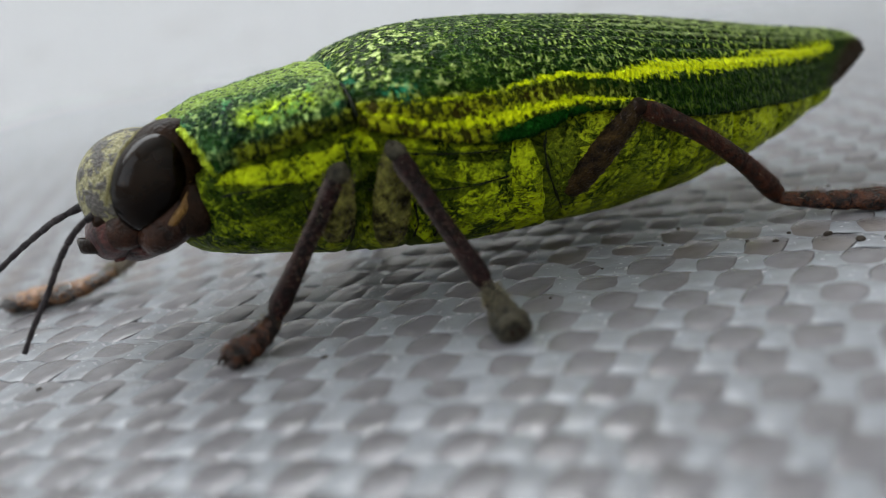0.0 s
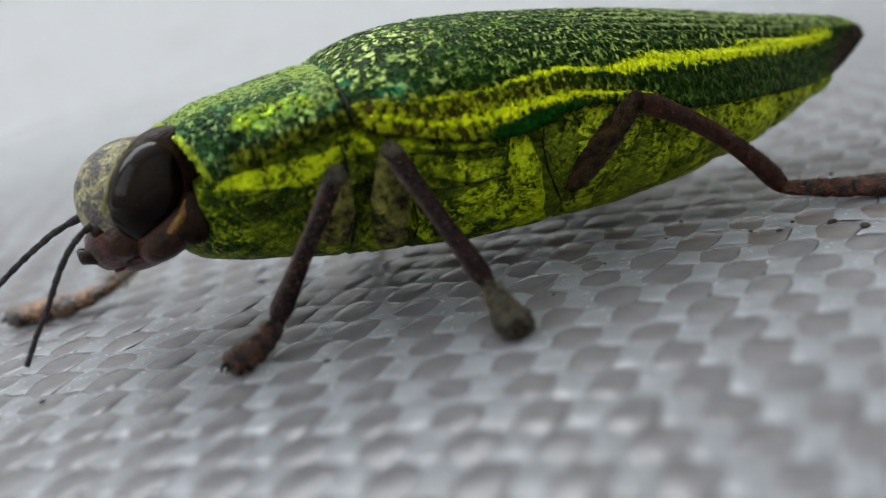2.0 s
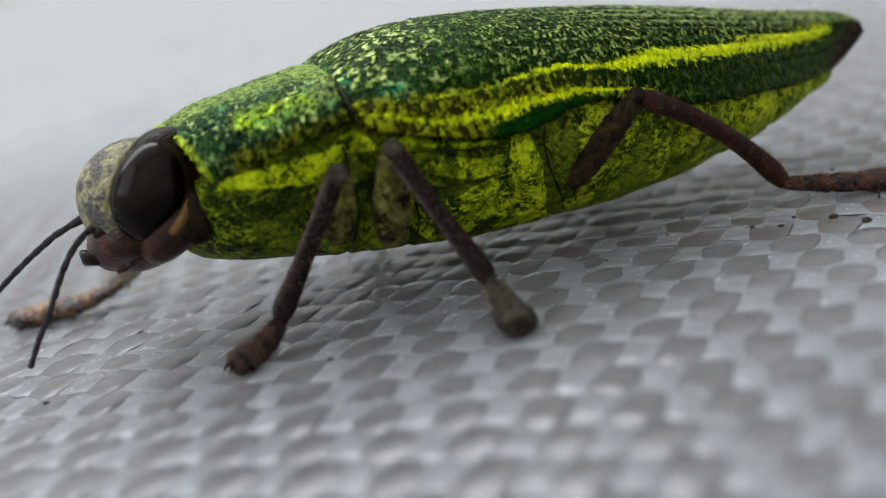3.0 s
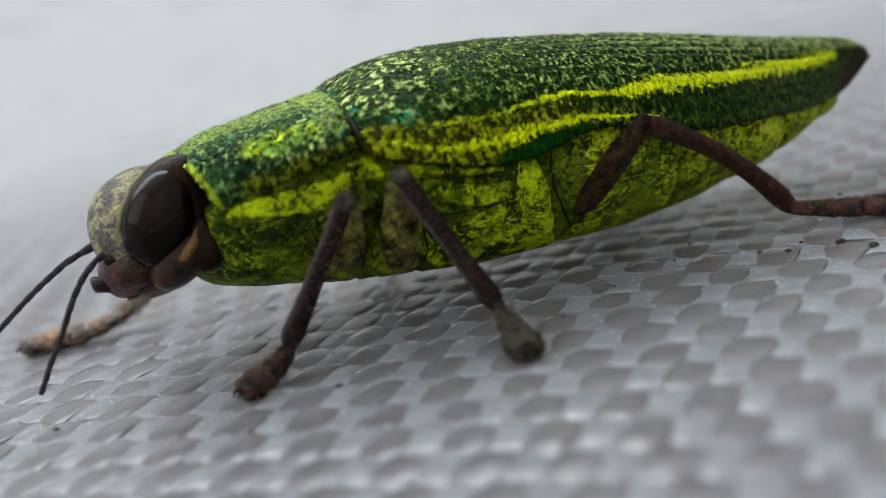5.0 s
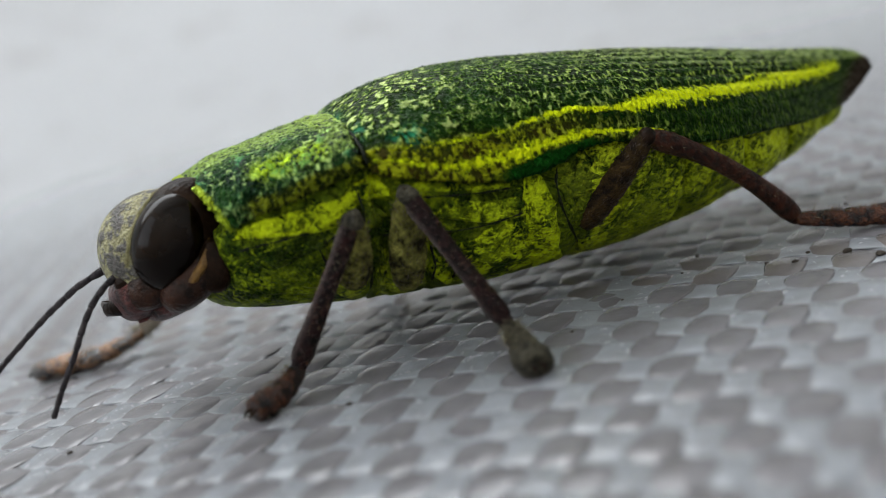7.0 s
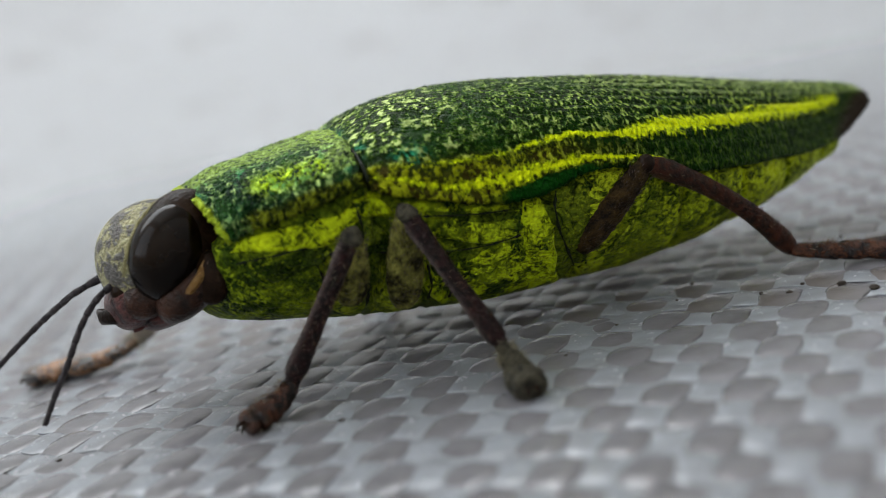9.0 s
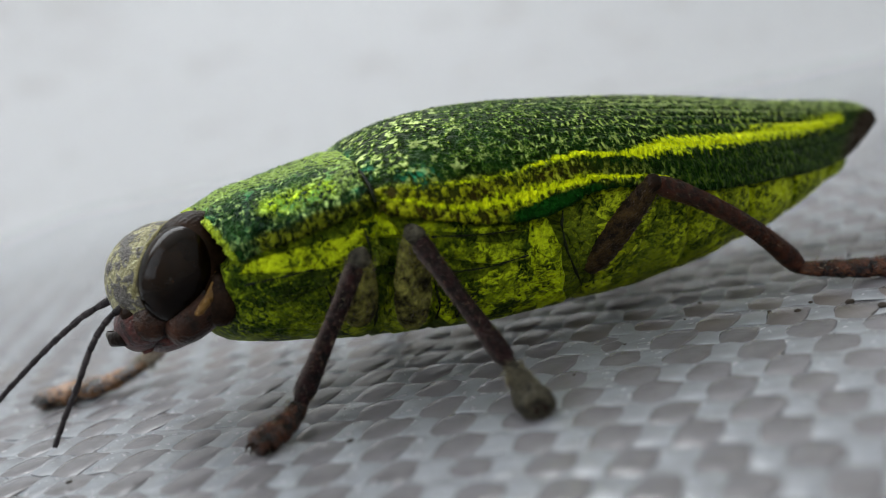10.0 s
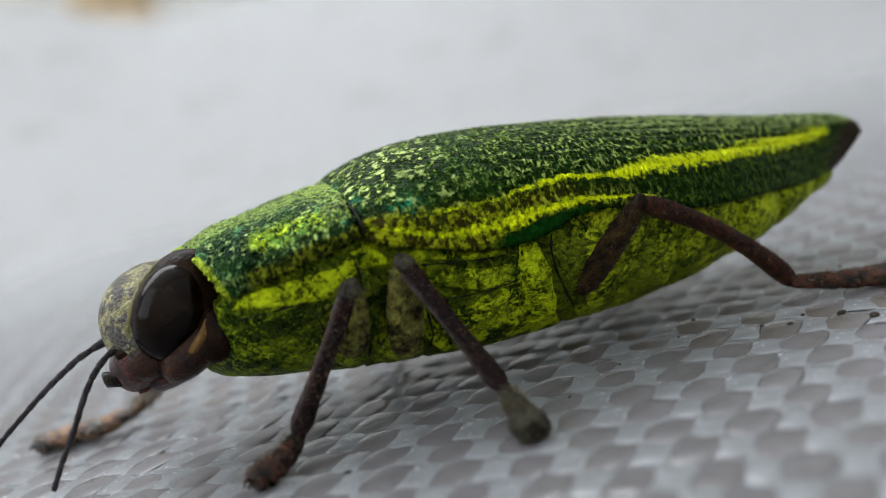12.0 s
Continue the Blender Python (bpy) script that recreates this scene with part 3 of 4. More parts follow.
    for k in (-1, 1):
        c = [tip + side * k * 0.12, tip + way * 0.14 + side * k * 0.16 + np.array([0, 0, 0.02]), tip + way * 0.22 + side * k * 0.16 - np.array([0, 0, 0.08]), tip + way * 0.25 + side * k * 0.14 - np.array([0, 0, 0.2])]
        part("claw", *tube(c, [0.07, 0.06, 0.04, 0.01], 1, 8), MAT["socket"], femur)
    if hair:
        limb_hair(knee, ankle, rt * 0.95, hair, 0.18, seed, femur, 0.8, "rust_hair", bow)
        limb_hair(knee, ankle, rt * 0.95, hair // 4, 0.15, seed + 21, femur, 0.6, "hair", bow)
        limb_hair(hip, knee, rf * 0.9, hair * 2, 0.17, seed + 3, femur, 1.4, "nap")
        limb_hair(knee, ankle, rt * 0.98, hair // 3, 0.13, seed + 33, femur, 2.2, "nap", bow)
        limb_hair(f[0], f[-1], rj * 0.8, hair * 2 if foot_mat is MAT["felt_foot"] else hair // 2, 0.30 if foot_mat is MAT["felt_foot"] else 0.17, seed + 9, femur, 0.9, "hair" if foot_mat is MAT["felt_foot"] else "rust_hair")
        limb_hair(f[0], f[-1], rj * 0.9, hair // 2, 0.2, seed + 15, femur, 0.7, "hair")
    return femur


def elytron_mesh(n=190, m=84):
    xs = np.concatenate([np.linspace(-7.02, 14.0, n - 30), np.linspace(14.05, 15.7, 30)])
    vs = np.linspace(0.006, 1.0, m)
    X, V = np.meshgrid(xs, vs, indexing="ij")
    P = ely_point(X, V)
    # lengthwise grooves, deeper on the back half, and a grainy shoulder
    rear = np.clip((X + 3) / 8, 0.15, 1)
    groove = 0.065 * rear * np.cos(V * 2 * np.pi * 10.5) * np.clip(1.25 - V, 0, 1)
    rnd = np.random.RandomState(3)
    grain = rnd.normal(0, 0.022, X.shape) * np.clip(1.2 - rear * 0.6, 0.3, 1)
    seam = 0.05 * np.exp(-((V - 0.02) / 0.03) ** 2) * rear
    lip = 0.09 * np.exp(-((V - 0.985) / 0.02) ** 2)
    out = groove + grain + seam + lip
    P[..., 1] -= out * np.sin(V * np.pi / 2)
    P[..., 2] += out * np.cos(V * np.pi / 2)
    # rounded shoulder
    drop = np.clip((-6.6 - X) / 0.42, 0, 1) ** 2
    P[..., 2] -= 0.10 * drop
    verts, faces = sheet(P, 0.14)
    va = curve(BAND_A, X)
    vb = curve(BAND_B, X)
    wide_a = curve([(-7.3, 0.0), (-5.0, 0.012), (-3.0, 0.018), (-1.0, 0.024), (1.5, 0.026), (3.3, 0.068), (5.0, 0.058), (8.0, 0.066), (11.0, 0.078), (13.2, 0.080), (14.2, 0.0), (16.0, 0.0)], X)
    wide_b = curve([(-7.3, 0.0), (-6.4, 0.022), (-4.0, 0.036), (-1.5, 0.034), (1.0, 0.024), (2.6, 0.014), (3.8, 0.0), (16.0, 0.0)], X)
    at = {
        "along": X,
        "band_a": np.clip(0.66 + (X + 2.5) / 9, 0.60, 1) * np.clip(1 - np.abs(V - va) / np.maximum(wide_a, 0.001) * 0.5, 0, 1) * (wide_a > 0.004),
        "band_b": np.clip(0.72 + (X + 5) / 12, 0.7, 1) * np.clip(1 - np.abs(V - vb) / np.maximum(wide_b, 0.001) * 0.5, 0, 1) * (wide_b > 0.004),
        "shoulder": 0.8 * np.exp(-((X + 5.5) / 0.5) ** 2 - ((V - 0.72) / 0.07) ** 2) + np.exp(-((X + 7.2) / 0.25) ** 2 - ((V - 0.14) / 0.12) ** 2) + 0.5 * np.exp(-((X + 7.0) / 0.3) ** 2 - ((V - 0.52) / 0.09) ** 2),
        "flank": np.clip((V - 0.72) / 0.08, 0, 1) * np.clip((3.0 - X) / 5, 0, 1),
        "epipleuron": np.clip((V - vb - 0.035 - 0.03 * np.clip((-1.5 - X) / 1.5, 0, 1)) / 0.012, 0, 1) * np.clip((X + 3.6) / 1.0, 0, 1) * np.clip((6.0 - X) / 3.0, 0, 1),
        "low_rear": np.clip((V - va - wide_a * 0.4) / 0.04, 0, 1) * np.clip((X - 1.0) / 3.0, 0, 1),
        "stria": 0.85 * np.clip((np.cos(V * 2 * np.pi * 10.5) - 0.35) / 0.4, 0, 1) * np.clip((0.46 - V) / 0.12, 0, 1) * np.clip((X - 1.0) / 4.0, 0, 1),
        "dark_line": 0.95 * np.exp(-((V - va - wide_a * 0.85 - 0.028) / 0.025) ** 2) * np.clip((X + 0.5) / 1.5, 0, 1),
        "lit_back": np.clip((0.42 - V) / 0.22, 0, 1) * np.clip((18 - X) / 6, 0, 1),
        "tip": np.maximum(np.clip((X - 14.95 + 4.2 * (V - 0.35)) / 1.1, 0, 1) * np.clip((V - 0.2) / 0.1, 0, 1), np.clip((X - 15.25) / 0.3, 0, 1)),
    }
    at = {k: np.concatenate([q.ravel(), q.ravel()]) for k, q in at.items()}
    return verts, faces, at


BAND_A = [(-7.3, 0.80), (-2.5, 0.755), (-0.9, 0.735), (0.1, 0.755), (1.1, 0.785), (2.2, 0.79), (3.4, 0.72), (4.5, 0.70), (7.2, 0.665), (10.4, 0.60), (12.8, 0.545), (16.0, 0.47)]
BAND_B = [(-7.3, 0.87), (-6.1, 0.895), (-5.0, 0.925), (-3.1, 0.90), (-2.1, 0.89), (-1.1, 0.885), (-0.1, 0.915), (0.9, 0.945), (1.9, 0.955), (4.1, 0.945), (16.0, 0.95)]


def pronotum_mesh(n=90, m=130):
    X, W = np.meshgrid(np.linspace(-12.95, -7.15, n), np.linspace(-1, 1, m), indexing="ij")
    V = np.abs(W)
    P = pro_point(X, V)
    P[..., 1] = np.where(W > 0, -P[..., 1], P[..., 1])
    rnd = np.random.RandomState(5)
    g = rnd.normal(0, 0.024, X.shape) + 0.05 * np.sin(X * 2.1 + V * 5) * np.sin(V * 7)
    rim_f = np.clip((-12.55 - X) / 0.35, 0, 1)
    rim_b = np.clip((X + 7.5) / 0.3, 0, 1)
    g = g - 0.07 * rim_b + 0.05 * rim_f
    P[..., 1] += g * np.sin(W * np.pi / 2)
    P[..., 2] += g * np.cos(W * np.pi / 2)
    # hind edge bulges back in the middle, hind corners sharp
    P[..., 0] += rim_b * 0.15 * np.cos(W * 4) + 1.15 * V**0.9 * np.clip((-10.5 - X) / 2.4, 0, 1)
    verts, faces = sheet(P, -0.16)
    at = {
        "spot": np.exp(-((V - 0.58) / 0.12) ** 2) * np.clip((X + 11.0) / 0.8, 0, 1) * np.clip((-7.9 - X) / 0.4, 0, 1),
        "lower": np.clip((V - 0.82 - 0.02 * np.sin(X * 3)) / 0.05, 0, 1) * np.clip((X + 11.9) / 0.8, 0, 1),
        "ridge": np.clip((0.3 - V) / 0.2, 0, 1) * 0.8 + 0.6 * np.clip((X + 8.2) / 0.4, 0, 1) * (V < 0.75),
        "rim": np.clip((-12.58 - X) / 0.12, 0, 1) * 0.8,
    }
    at = {k: np.concatenate([q.ravel(), q.ravel()]) for k, q in at.items()}
    return verts, faces, at


def antenna(beetle, points, seed):
    """Eleven saw-edged joints; the first is the stem that carries the rest."""
    pts = np.array(points, float)
    d = np.r_[0, np.cumsum(np.linalg.norm(np.diff(pts, axis=0), axis=1))]
    at = lambda t: np.array([np.interp(t * d[-1], d, pts[:, k]) for k in range(3)])
    cuts = np.r_[0, np.linspace(0.14, 1, 11)]
    stem = None
    for k in range(11):
        a, b = at(cuts[k]), at(cuts[k + 1] + 0.006)
        r = 0.15 if k == 0 else 0.132 - 0.003 * k
        prof = (0.75, 1.0, 1.05, 1.0, 0.9, 0.6) if k == 0 else (0.84, 0.88, 0.93, 0.98, 1.03, 0.84)
        v, f = tube(along(a, b, 6), [r * q for q in prof], 0.8, 10, (0, 0, 1), 0.05, seed + k)
        if stem is None:
            stem = part("antenna", v, f, MAT["antenna"], beetle)
        else:
            part("antenna_joint", v, f, MAT["antenna"], stem)
    return stem


def jewel_beetle():
    beetle = tagged(new("jewel_beetle"), "metallic green jewel beetle with yellow side bands standing on woven fabric", "beetle")
    v, f, at = elytron_mesh()
    part("elytron", v, f, MAT["elytron"], beetle, "dark green grooved wing case with yellow bands", at)
    v2, f2 = mirror(v, f)
    part("elytron", v2, f2, MAT["elytron"], beetle, "dark green grooved wing case with yellow bands", at)
    v, f, at = pronotum_mesh()
    part("pronotum", v, f, MAT["pronotum"], beetle, "grainy green neck shield", at)
    for sgn in (1, -1):
        seam = pro_point(np.full(26, -7.16), np.linspace(0.05, 0.97, 26)) * [1, sgn, 1]
        part("hind_seam", *tube(seam + [0.04, 0, -0.05], [0.02] + [0.06] * 24 + [0.02], 1, 8, (1, 0, 0), 0.2, 6), MAT["crease"], beetle)
    part("scutellum", *blob((-7.2, 0, 8.0), (0.4, 0.35, 0.14)), MAT["pronotum"], beetle)
    rnd = np.random.RandomState(8)
    base, nor = [], []
    for _ in range(420):
        q = rnd.uniform(0.3, 1.0)
        x = 15.1 - 3.6 * (q - 0.35) + rnd.uniform(0, 1.1)
        p = ely_point(np.array(min(x, 15.65)), np.array(q))
        for sgn in (1, -1):
            base.append(p * [1, sgn, 1])
            nor.append((0.9, -0.5 * sgn * q, -0.1))
    tagged(part("fringe", *spikes(base, nor, 0.22, 0.012, 8), MAT["rust_hair"], beetle, "brown hairs at the tail", smooth=False), kind="stuff")
    # breast
    part("prosternum", *body_segment(-13.1, -7.45, 22, swell=0.0, seed=1), MAT["front_breast"], beetle)
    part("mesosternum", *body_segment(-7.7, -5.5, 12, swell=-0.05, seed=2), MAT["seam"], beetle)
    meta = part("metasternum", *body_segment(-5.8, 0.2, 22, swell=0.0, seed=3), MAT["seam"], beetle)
    abdomen = None
    for k, (a, b) in enumerate(((0.0, 4.3), (4.15, 7.2), (7.05, 9.8), (9.65, 12.1), (11.95, 13.3))):
        v, f = body_segment(a, b, 12, swell=0.10, end=0.18, seed=4 + k)
        if abdomen is None:
            abdomen = part("abdomen", v, f, MAT["belly"], beetle, "yellow-green mottled belly")
        else:
            part("belly_ring", v, f, MAT["belly"], abdomen)
    for sgn in (1, -1):
        for name, spec, mat, owner in (
            ("side_strip", dict(x0=-12.3, x1=-7.6, s0=0.008, s1=0.066, lift=0.13, slant=-0.4, m=12, n=24, seed=11, taper=0.5, flare=0.9), "strip", beetle),
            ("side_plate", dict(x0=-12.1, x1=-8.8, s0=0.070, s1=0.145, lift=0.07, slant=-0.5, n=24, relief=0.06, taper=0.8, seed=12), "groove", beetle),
            ("lower_plate", dict(x0=-12.6, x1=-9.1, s0=0.14, s1=0.38, lift=0.08, slant=-0.3, relief=0.05, seed=13), "front_breast", beetle),
            ("front_coxa", dict(x0=-9.0, x1=-7.75, s0=0.10, s1=0.32, lift=0.24, seed=14), "coxa", beetle),
            ("shoulder_plate", dict(x0=-7.5, x1=-6.6, s0=0.006, s1=0.045, lift=0.18, slant=0.2, n=10, m=8, seed=21), "strip", beetle),
            ("shoulder_plate", dict(x0=-7.65, x1=-6.9, s0=0.055, s1=0.11, lift=0.20, slant=-0.1, n=10, m=8, seed=22), "coxa", beetle),
            ("middle_coxa", dict(x0=-7.4, x1=-5.7, s0=0.13, s1=0.34, lift=0.26, seed=15), "coxa", beetle),
            ("breast_plate", dict(x0=-5.6, x1=-4.9, s0=0.16, s1=0.32, lift=0.18, slant=0.4, n=10, seed=23), "strip", beetle),
            ("upper_plate", dict(x0=-6.0, x1=-1.9, s0=0.002, s1=0.020, lift=0.08, slant=0.2, n=24, m=9, seed=16), "under", beetle),
            ("middle_plate", dict(x0=-5.7, x1=-2.05, s0=0.026, s1=0.086, lift=0.16, slant=0.4, n=24, m=10, seed=17), "under", beetle),
            ("lower_plate", dict(x0=-4.95, x1=-1.85, s0=0.098, s1=0.35, lift=0.15, slant=0.7, n=20, seed=18), "under", beetle),
            ("rear_plate", dict(x0=-2.05, x1=-0.78, s0=0.002, s1=0.36, lift=0.16, slant=0.85, n=12, m=24, seed=19), "strip", beetle),
            ("hind_coxa", dict(x0=-0.95, x1=2.7, s0=0.004, s1=0.11, lift=0.08, slant=0.3, seed=20), "shaded_hollow", beetle),
            ("hind_coxa", dict(x0=-0.6, x1=1.5, s0=0.09, s1=0.24, lift=0.08, slant=0.9, seed=24), "shaded_hollow", beetle),
        ):
            v, f = plate(**spec)
            if sgn < 0:
                v, f = mirror(v, f)
            part(name, v, f, MAT[mat], owner)
    # dark seams between the plates; strips round the coxae paint in crevice shade
    for line in (((-5.2, 0.106), (-4.78, 0.103), (-3.88, 0.094), (-2.88, 0.079), (-2.3, 0.073)), 
                 ((-0.85, 0.004), (-0.98, 0.03), (-0.90, 0.086), (-0.55, 0.164), (-0.12, 0.24)), ((-5.6, 0.029), (-5.3, 0.027), (-4.12, 0.019), (-3.2, 0.014), (-2.6, 0.012)),
                 ((-9.25, 0.10), (-9.05, 0.16), (-9.15, 0.22), (-9.1, 0.28)), ((-7.75, 0.13), (-7.6, 0.2), (-7.7, 0.28)), ((-5.65, 0.14), (-5.5, 0.2), (-5.6, 0.27)), ((-4.9, 0.2), (-4.75, 0.23), (-4.85, 0.27)), ((-9.0, 0.10), (-8.3, 0.085), (-7.7, 0.10)), ((-7.2, 0.12), (-6.5, 0.11), (-5.7, 0.13)), ((-7.65, 0.02), (-7.55, 0.06), (-7.7, 0.12), (-7.6, 0.22)), ((-12.2, 0.060), (-10.8, 0.062), (-9.4, 0.066))):
        k = np.linspace(0, 1, 14)
        kk = np.linspace(0, 1, len(line))
        xs, qs = np.interp(k, kk, [p[0] for p in line]), np.interp(k, kk, [p[1] for p in line])
        for sgn in (1, -1):
            path = [under_point(np.array(x), np.array(q), 0.10) * [1, sgn, 1] for x, q in zip(xs, qs)]
            part("suture", *tube(path, [0.02] + list((0.028 if abs(qs[-1] - qs[0]) < 0.05 else 0.04) + 0.016 * np.sin(np.arange(12) * 1.7 + xs[0])) + [0.02], 1, 8, rough=0.4, seed=len(path)), MAT["crease"], meta)
    for sgn in (-1, 1):
        rim = [under_point(np.array(x), np.array(q), 0.16) * [1, -sgn, 1] for x, q in zip(np.interp(np.linspace(0, 4, 10), range(5), (-0.02, 0.83, 1.53, 2.18, 2.68)), np.interp(np.linspace(0, 4, 10), range(5), (0.244, 0.223, 0.172, 0.104, 0.058)))]
        part("coxa_rim", *tube(rim, [0.03, 0.05, 0.06, 0.06, 0.06, 0.06, 0.05, 0.05, 0.04, 0.02], 1, 8, rough=0.25, seed=3), MAT["coxa"], abdomen, "pale rim along the thigh groove")
    # head, rolled to one side so the far eye hides from the camera
    view_roll = Matrix.Rotation(radians(-9), 3, "X")

    def head_part(name, shape, mat, parent, label=""):
        verts = [tuple(view_roll @ Vector((p[0], p[1], p[2] - 5.2)) + Vector((0, 0, 5.2 - 0.28))) for p in shape[0]]
        return part(name, verts, shape[1], MAT[mat], parent, label)

    head_part("head", blob((-14.0, 0, 5.25), (2.06, 2.38, 2.22), 26, 36, 0.92, Matrix.Rotation(radians(-20), 3, "Y")), "frons", beetle, "speckled grey-yellow forehead")
    for sgn in (-1, 1):
        socket = head_part("eye_socket", blob((-13.2, sgn * 1.66, 5.66), (1.50, 1.2, 1.98), 26, 40, 1.0, Matrix.Rotation(radians(30), 3, "Y")), "socket", beetle)
        head_part("eye", blob((-13.64, sgn * 2.06, 5.56), (1.27, 1.17, 1.70), 30, 44, 1.0, Matrix.Rotation(radians(31), 3, "Y")), "eye", socket, "glossy black-brown compound eye")
        head_part("brow_ridge", tube([(-15.25, sgn * 1.75, 4.7), (-15.15, sgn * 2.0, 5.3), (-14.85, sgn * 2.1, 6.0), (-14.35, sgn * 2.0, 6.7), (-13.75, sgn * 1.75, 7.2), (-13.2, sgn * 1.45, 7.45)], [0.06, 0.10, 0.11, 0.10, 0.08, 0.04], 1, 10), "brow", socket, "pale yellow brow")
        head_part("cheek", blob((-13.2, sgn * 1.95, 4.2), (1.45, 1.05, 0.8), 14, 20, 0.92, Matrix.Rotation(radians(-32), 3, "Y")), "cheek", beetle, "rust-brown cheek")
        head_part("gena", blob((-14.45, sgn * 1.6, 4.35), (1.15, 0.66, 0.78), 14, 20, 1.0, Matrix.Rotation(radians(-25), 3, "Y")), "cheek", beetle)
        rim = [(-12.42, sgn * 2.6, 5.35), (-12.58, sgn * 2.82, 4.95), (-12.85, sgn * 2.95, 4.55), (-13.25, sgn * 2.95, 4.2), (-13.7, sgn * 2.85, 3.95)]
        head_part("cheek_rim", tube(rim, [0.05, 0.13, 0.17, 0.16, 0.06], 0.6, 10), "amber", beetle, "amber rim behind the eye")
        head_part("jaw_hinge", blob((-12.5, sgn * 2.55, 4.4), (0.62, 0.5, 0.95), 10, 14, 0.9, Matrix.Rotation(radians(15), 3, "Y")), "socket", beetle)
        head_part("antenna_socket", blob((-15.4, sgn * 1.25, 4.6), (0.42, 0.45, 0.38), 10, 14), "socket", beetle)
        head_part("mandible", tube([(-15.35, sgn * 1.2, 4.0), (-15.85, sgn * 1.0, 3.85), (-16.25, sgn * 0.6, 3.85), (-16.4, sgn * 0.15, 4.05)], [0.3, 0.32, 0.25, 0.1], 0.8, 12), "socket", beetle)
        head_part("palp", tube([(-14.95, sgn * 0.8, 3.4), (-15.15, sgn * 0.9, 3.22), (-15.4, sgn * 0.9, 3.18)], [0.12, 0.12, 0.07], 1, 10), "mouth", beetle)
    head_part("mouth_shield", blob((-15.15, 0, 4.1), (1.0, 1.95, 0.95), 16, 26, 0.9, Matrix.Rotation(radians(-20), 3, "Y")), "mouth", beetle, "reddish brown mouth shield")
    head_part("chin", blob((-14.1, 0, 3.5), (1.1, 1.7, 0.55), 12, 18, 0.9, Matrix.Rotation(radians(-10), 3, "Y")), "mouth", beetle)
    antenna(beetle, [(-15.35, -1.15, 4.90), (-15.92, -1.4, 4.75), (-16.33, -1.7, 4.5), (-16.8, -1.85, 4.05), (-17.15, -2.0, 3.57), (-17.67, -2.2, 2.71), (-18.22, -2.4, 2.0), (-18.81, -2.5, 1.05)], 31)
    antenna(beetle, [(-15.7, 0.3, 4.95), (-16.22, 0.42, 4.79), (-17.1, 0.8, 4.44), (-17.86, 1.3, 3.95), (-18.59, 1.9, 3.44), (-19.53, 2.2, 2.77), (-20.52, 2.4, 2.05), (-21.3, 2.6, 1.42)], 47)
    # legs
    leg(beetle, "front_leg", (-8.4, -4.4, 2.9), (-8.05, -5.2, 5.25), (-10.85, -4.95, 1.15), [(-10.95, -5.0, 0.95), (-11.5, -5.35, 0.6), (-12.1, -5.6, 0.42), (-12.75, -5.85, 0.38)], (0.58, 0.33, 0.40), MAT["felt"], MAT["leg"], MAT["tarsus"], 60)
    leg(beetle, "middle_leg", (-6.65, -4.5, 2.35), (-6.2, -5.35, 5.6), (-4.5, -7.3, 1.25), [(-4.45, -7.45, 1.1), (-4.42, -8.2, 0.7), (-4.5, -9.0, 0.45), (-4.55, -9.75, 0.4)], (0.60, 0.32, 0.42), MAT["felt"], MAT["leg"], MAT["felt_foot"], 80)
    leg(beetle, "hind_leg", (0.05, -4.25, 2.55), (2.45, -5.5, 5.3), (8.0, -5.05, 0.85), [(8.05, -5.1, 0.72), (9.2, -5.75, 0.5), (10.3, -6.5, 0.42), (12.2, -7.6, 0.36)], (0.56, 0.35, 0.36), MAT["hind_felt"], MAT["leg_rust"], MAT["tarsus"], 100, (0.25, 0, 0.3))
    leg(beetle, "front_leg", (-8.3, 3.6, 2.6), (-11.0, 5.9, 4.0), (-15.45, 6.1, 1.0), [(-15.6, 6.1, 0.85), (-16.88, 5.9, 0.45), (-18.3, 6.2, 0.42), (-20.1, 6.65, 0.36)], (0.55, 0.34, 0.39), MAT["felt"], MAT["pale_shin"], MAT["far_foot"], 120, hair=0)
    limb_hair((-15.0, 6.05, 1.35), (-15.75, 6.1, 0.75), 0.34, 160, 0.42, 128, beetle, 1.0, "hair")
    leg(beetle, "middle_leg", (-6.4, 3.4, 2.2), (-6.0, 5.3, 4.6), (-4.6, 7.6, 1.1), [(-4.5, 7.7, 0.9), (-4.4, 8.4, 0.6), (-4.3, 9.2, 0.42), (-4.2, 10.0, 0.38)], (0.60, 0.32, 0.42), MAT["felt"], MAT["leg"], MAT["felt_foot"], 140, hair=0)
    leg(beetle, "hind_leg", (0.6, 4.1, 2.7), (2.2, 5.3, 4.6), (6.6, 6.6, 0.85), [(6.7, 6.65, 0.7), (7.6, 7.2, 0.5), (8.5, 7.8, 0.42), (9.6, 8.5, 0.36)], (0.56, 0.35, 0.36), MAT["leg_rust"], MAT["leg_rust"], MAT["tarsus"], 160, hair=0)
    return beetle


jewel_beetle()

# ---- woven fabric ----
WEFT_ANGLE = -36.1
SHEAR = 77.3       # angle between the two thread directions
CELL_A = 1.148     # spacing of the warp threads, along the weft
CELL_B = 1.646     # spacing of the weft threads, along the warp
WEFTS, WARPS = range(-24, 56), range(-48, 62)
AMP, HALF_T = 0.052, 0.050


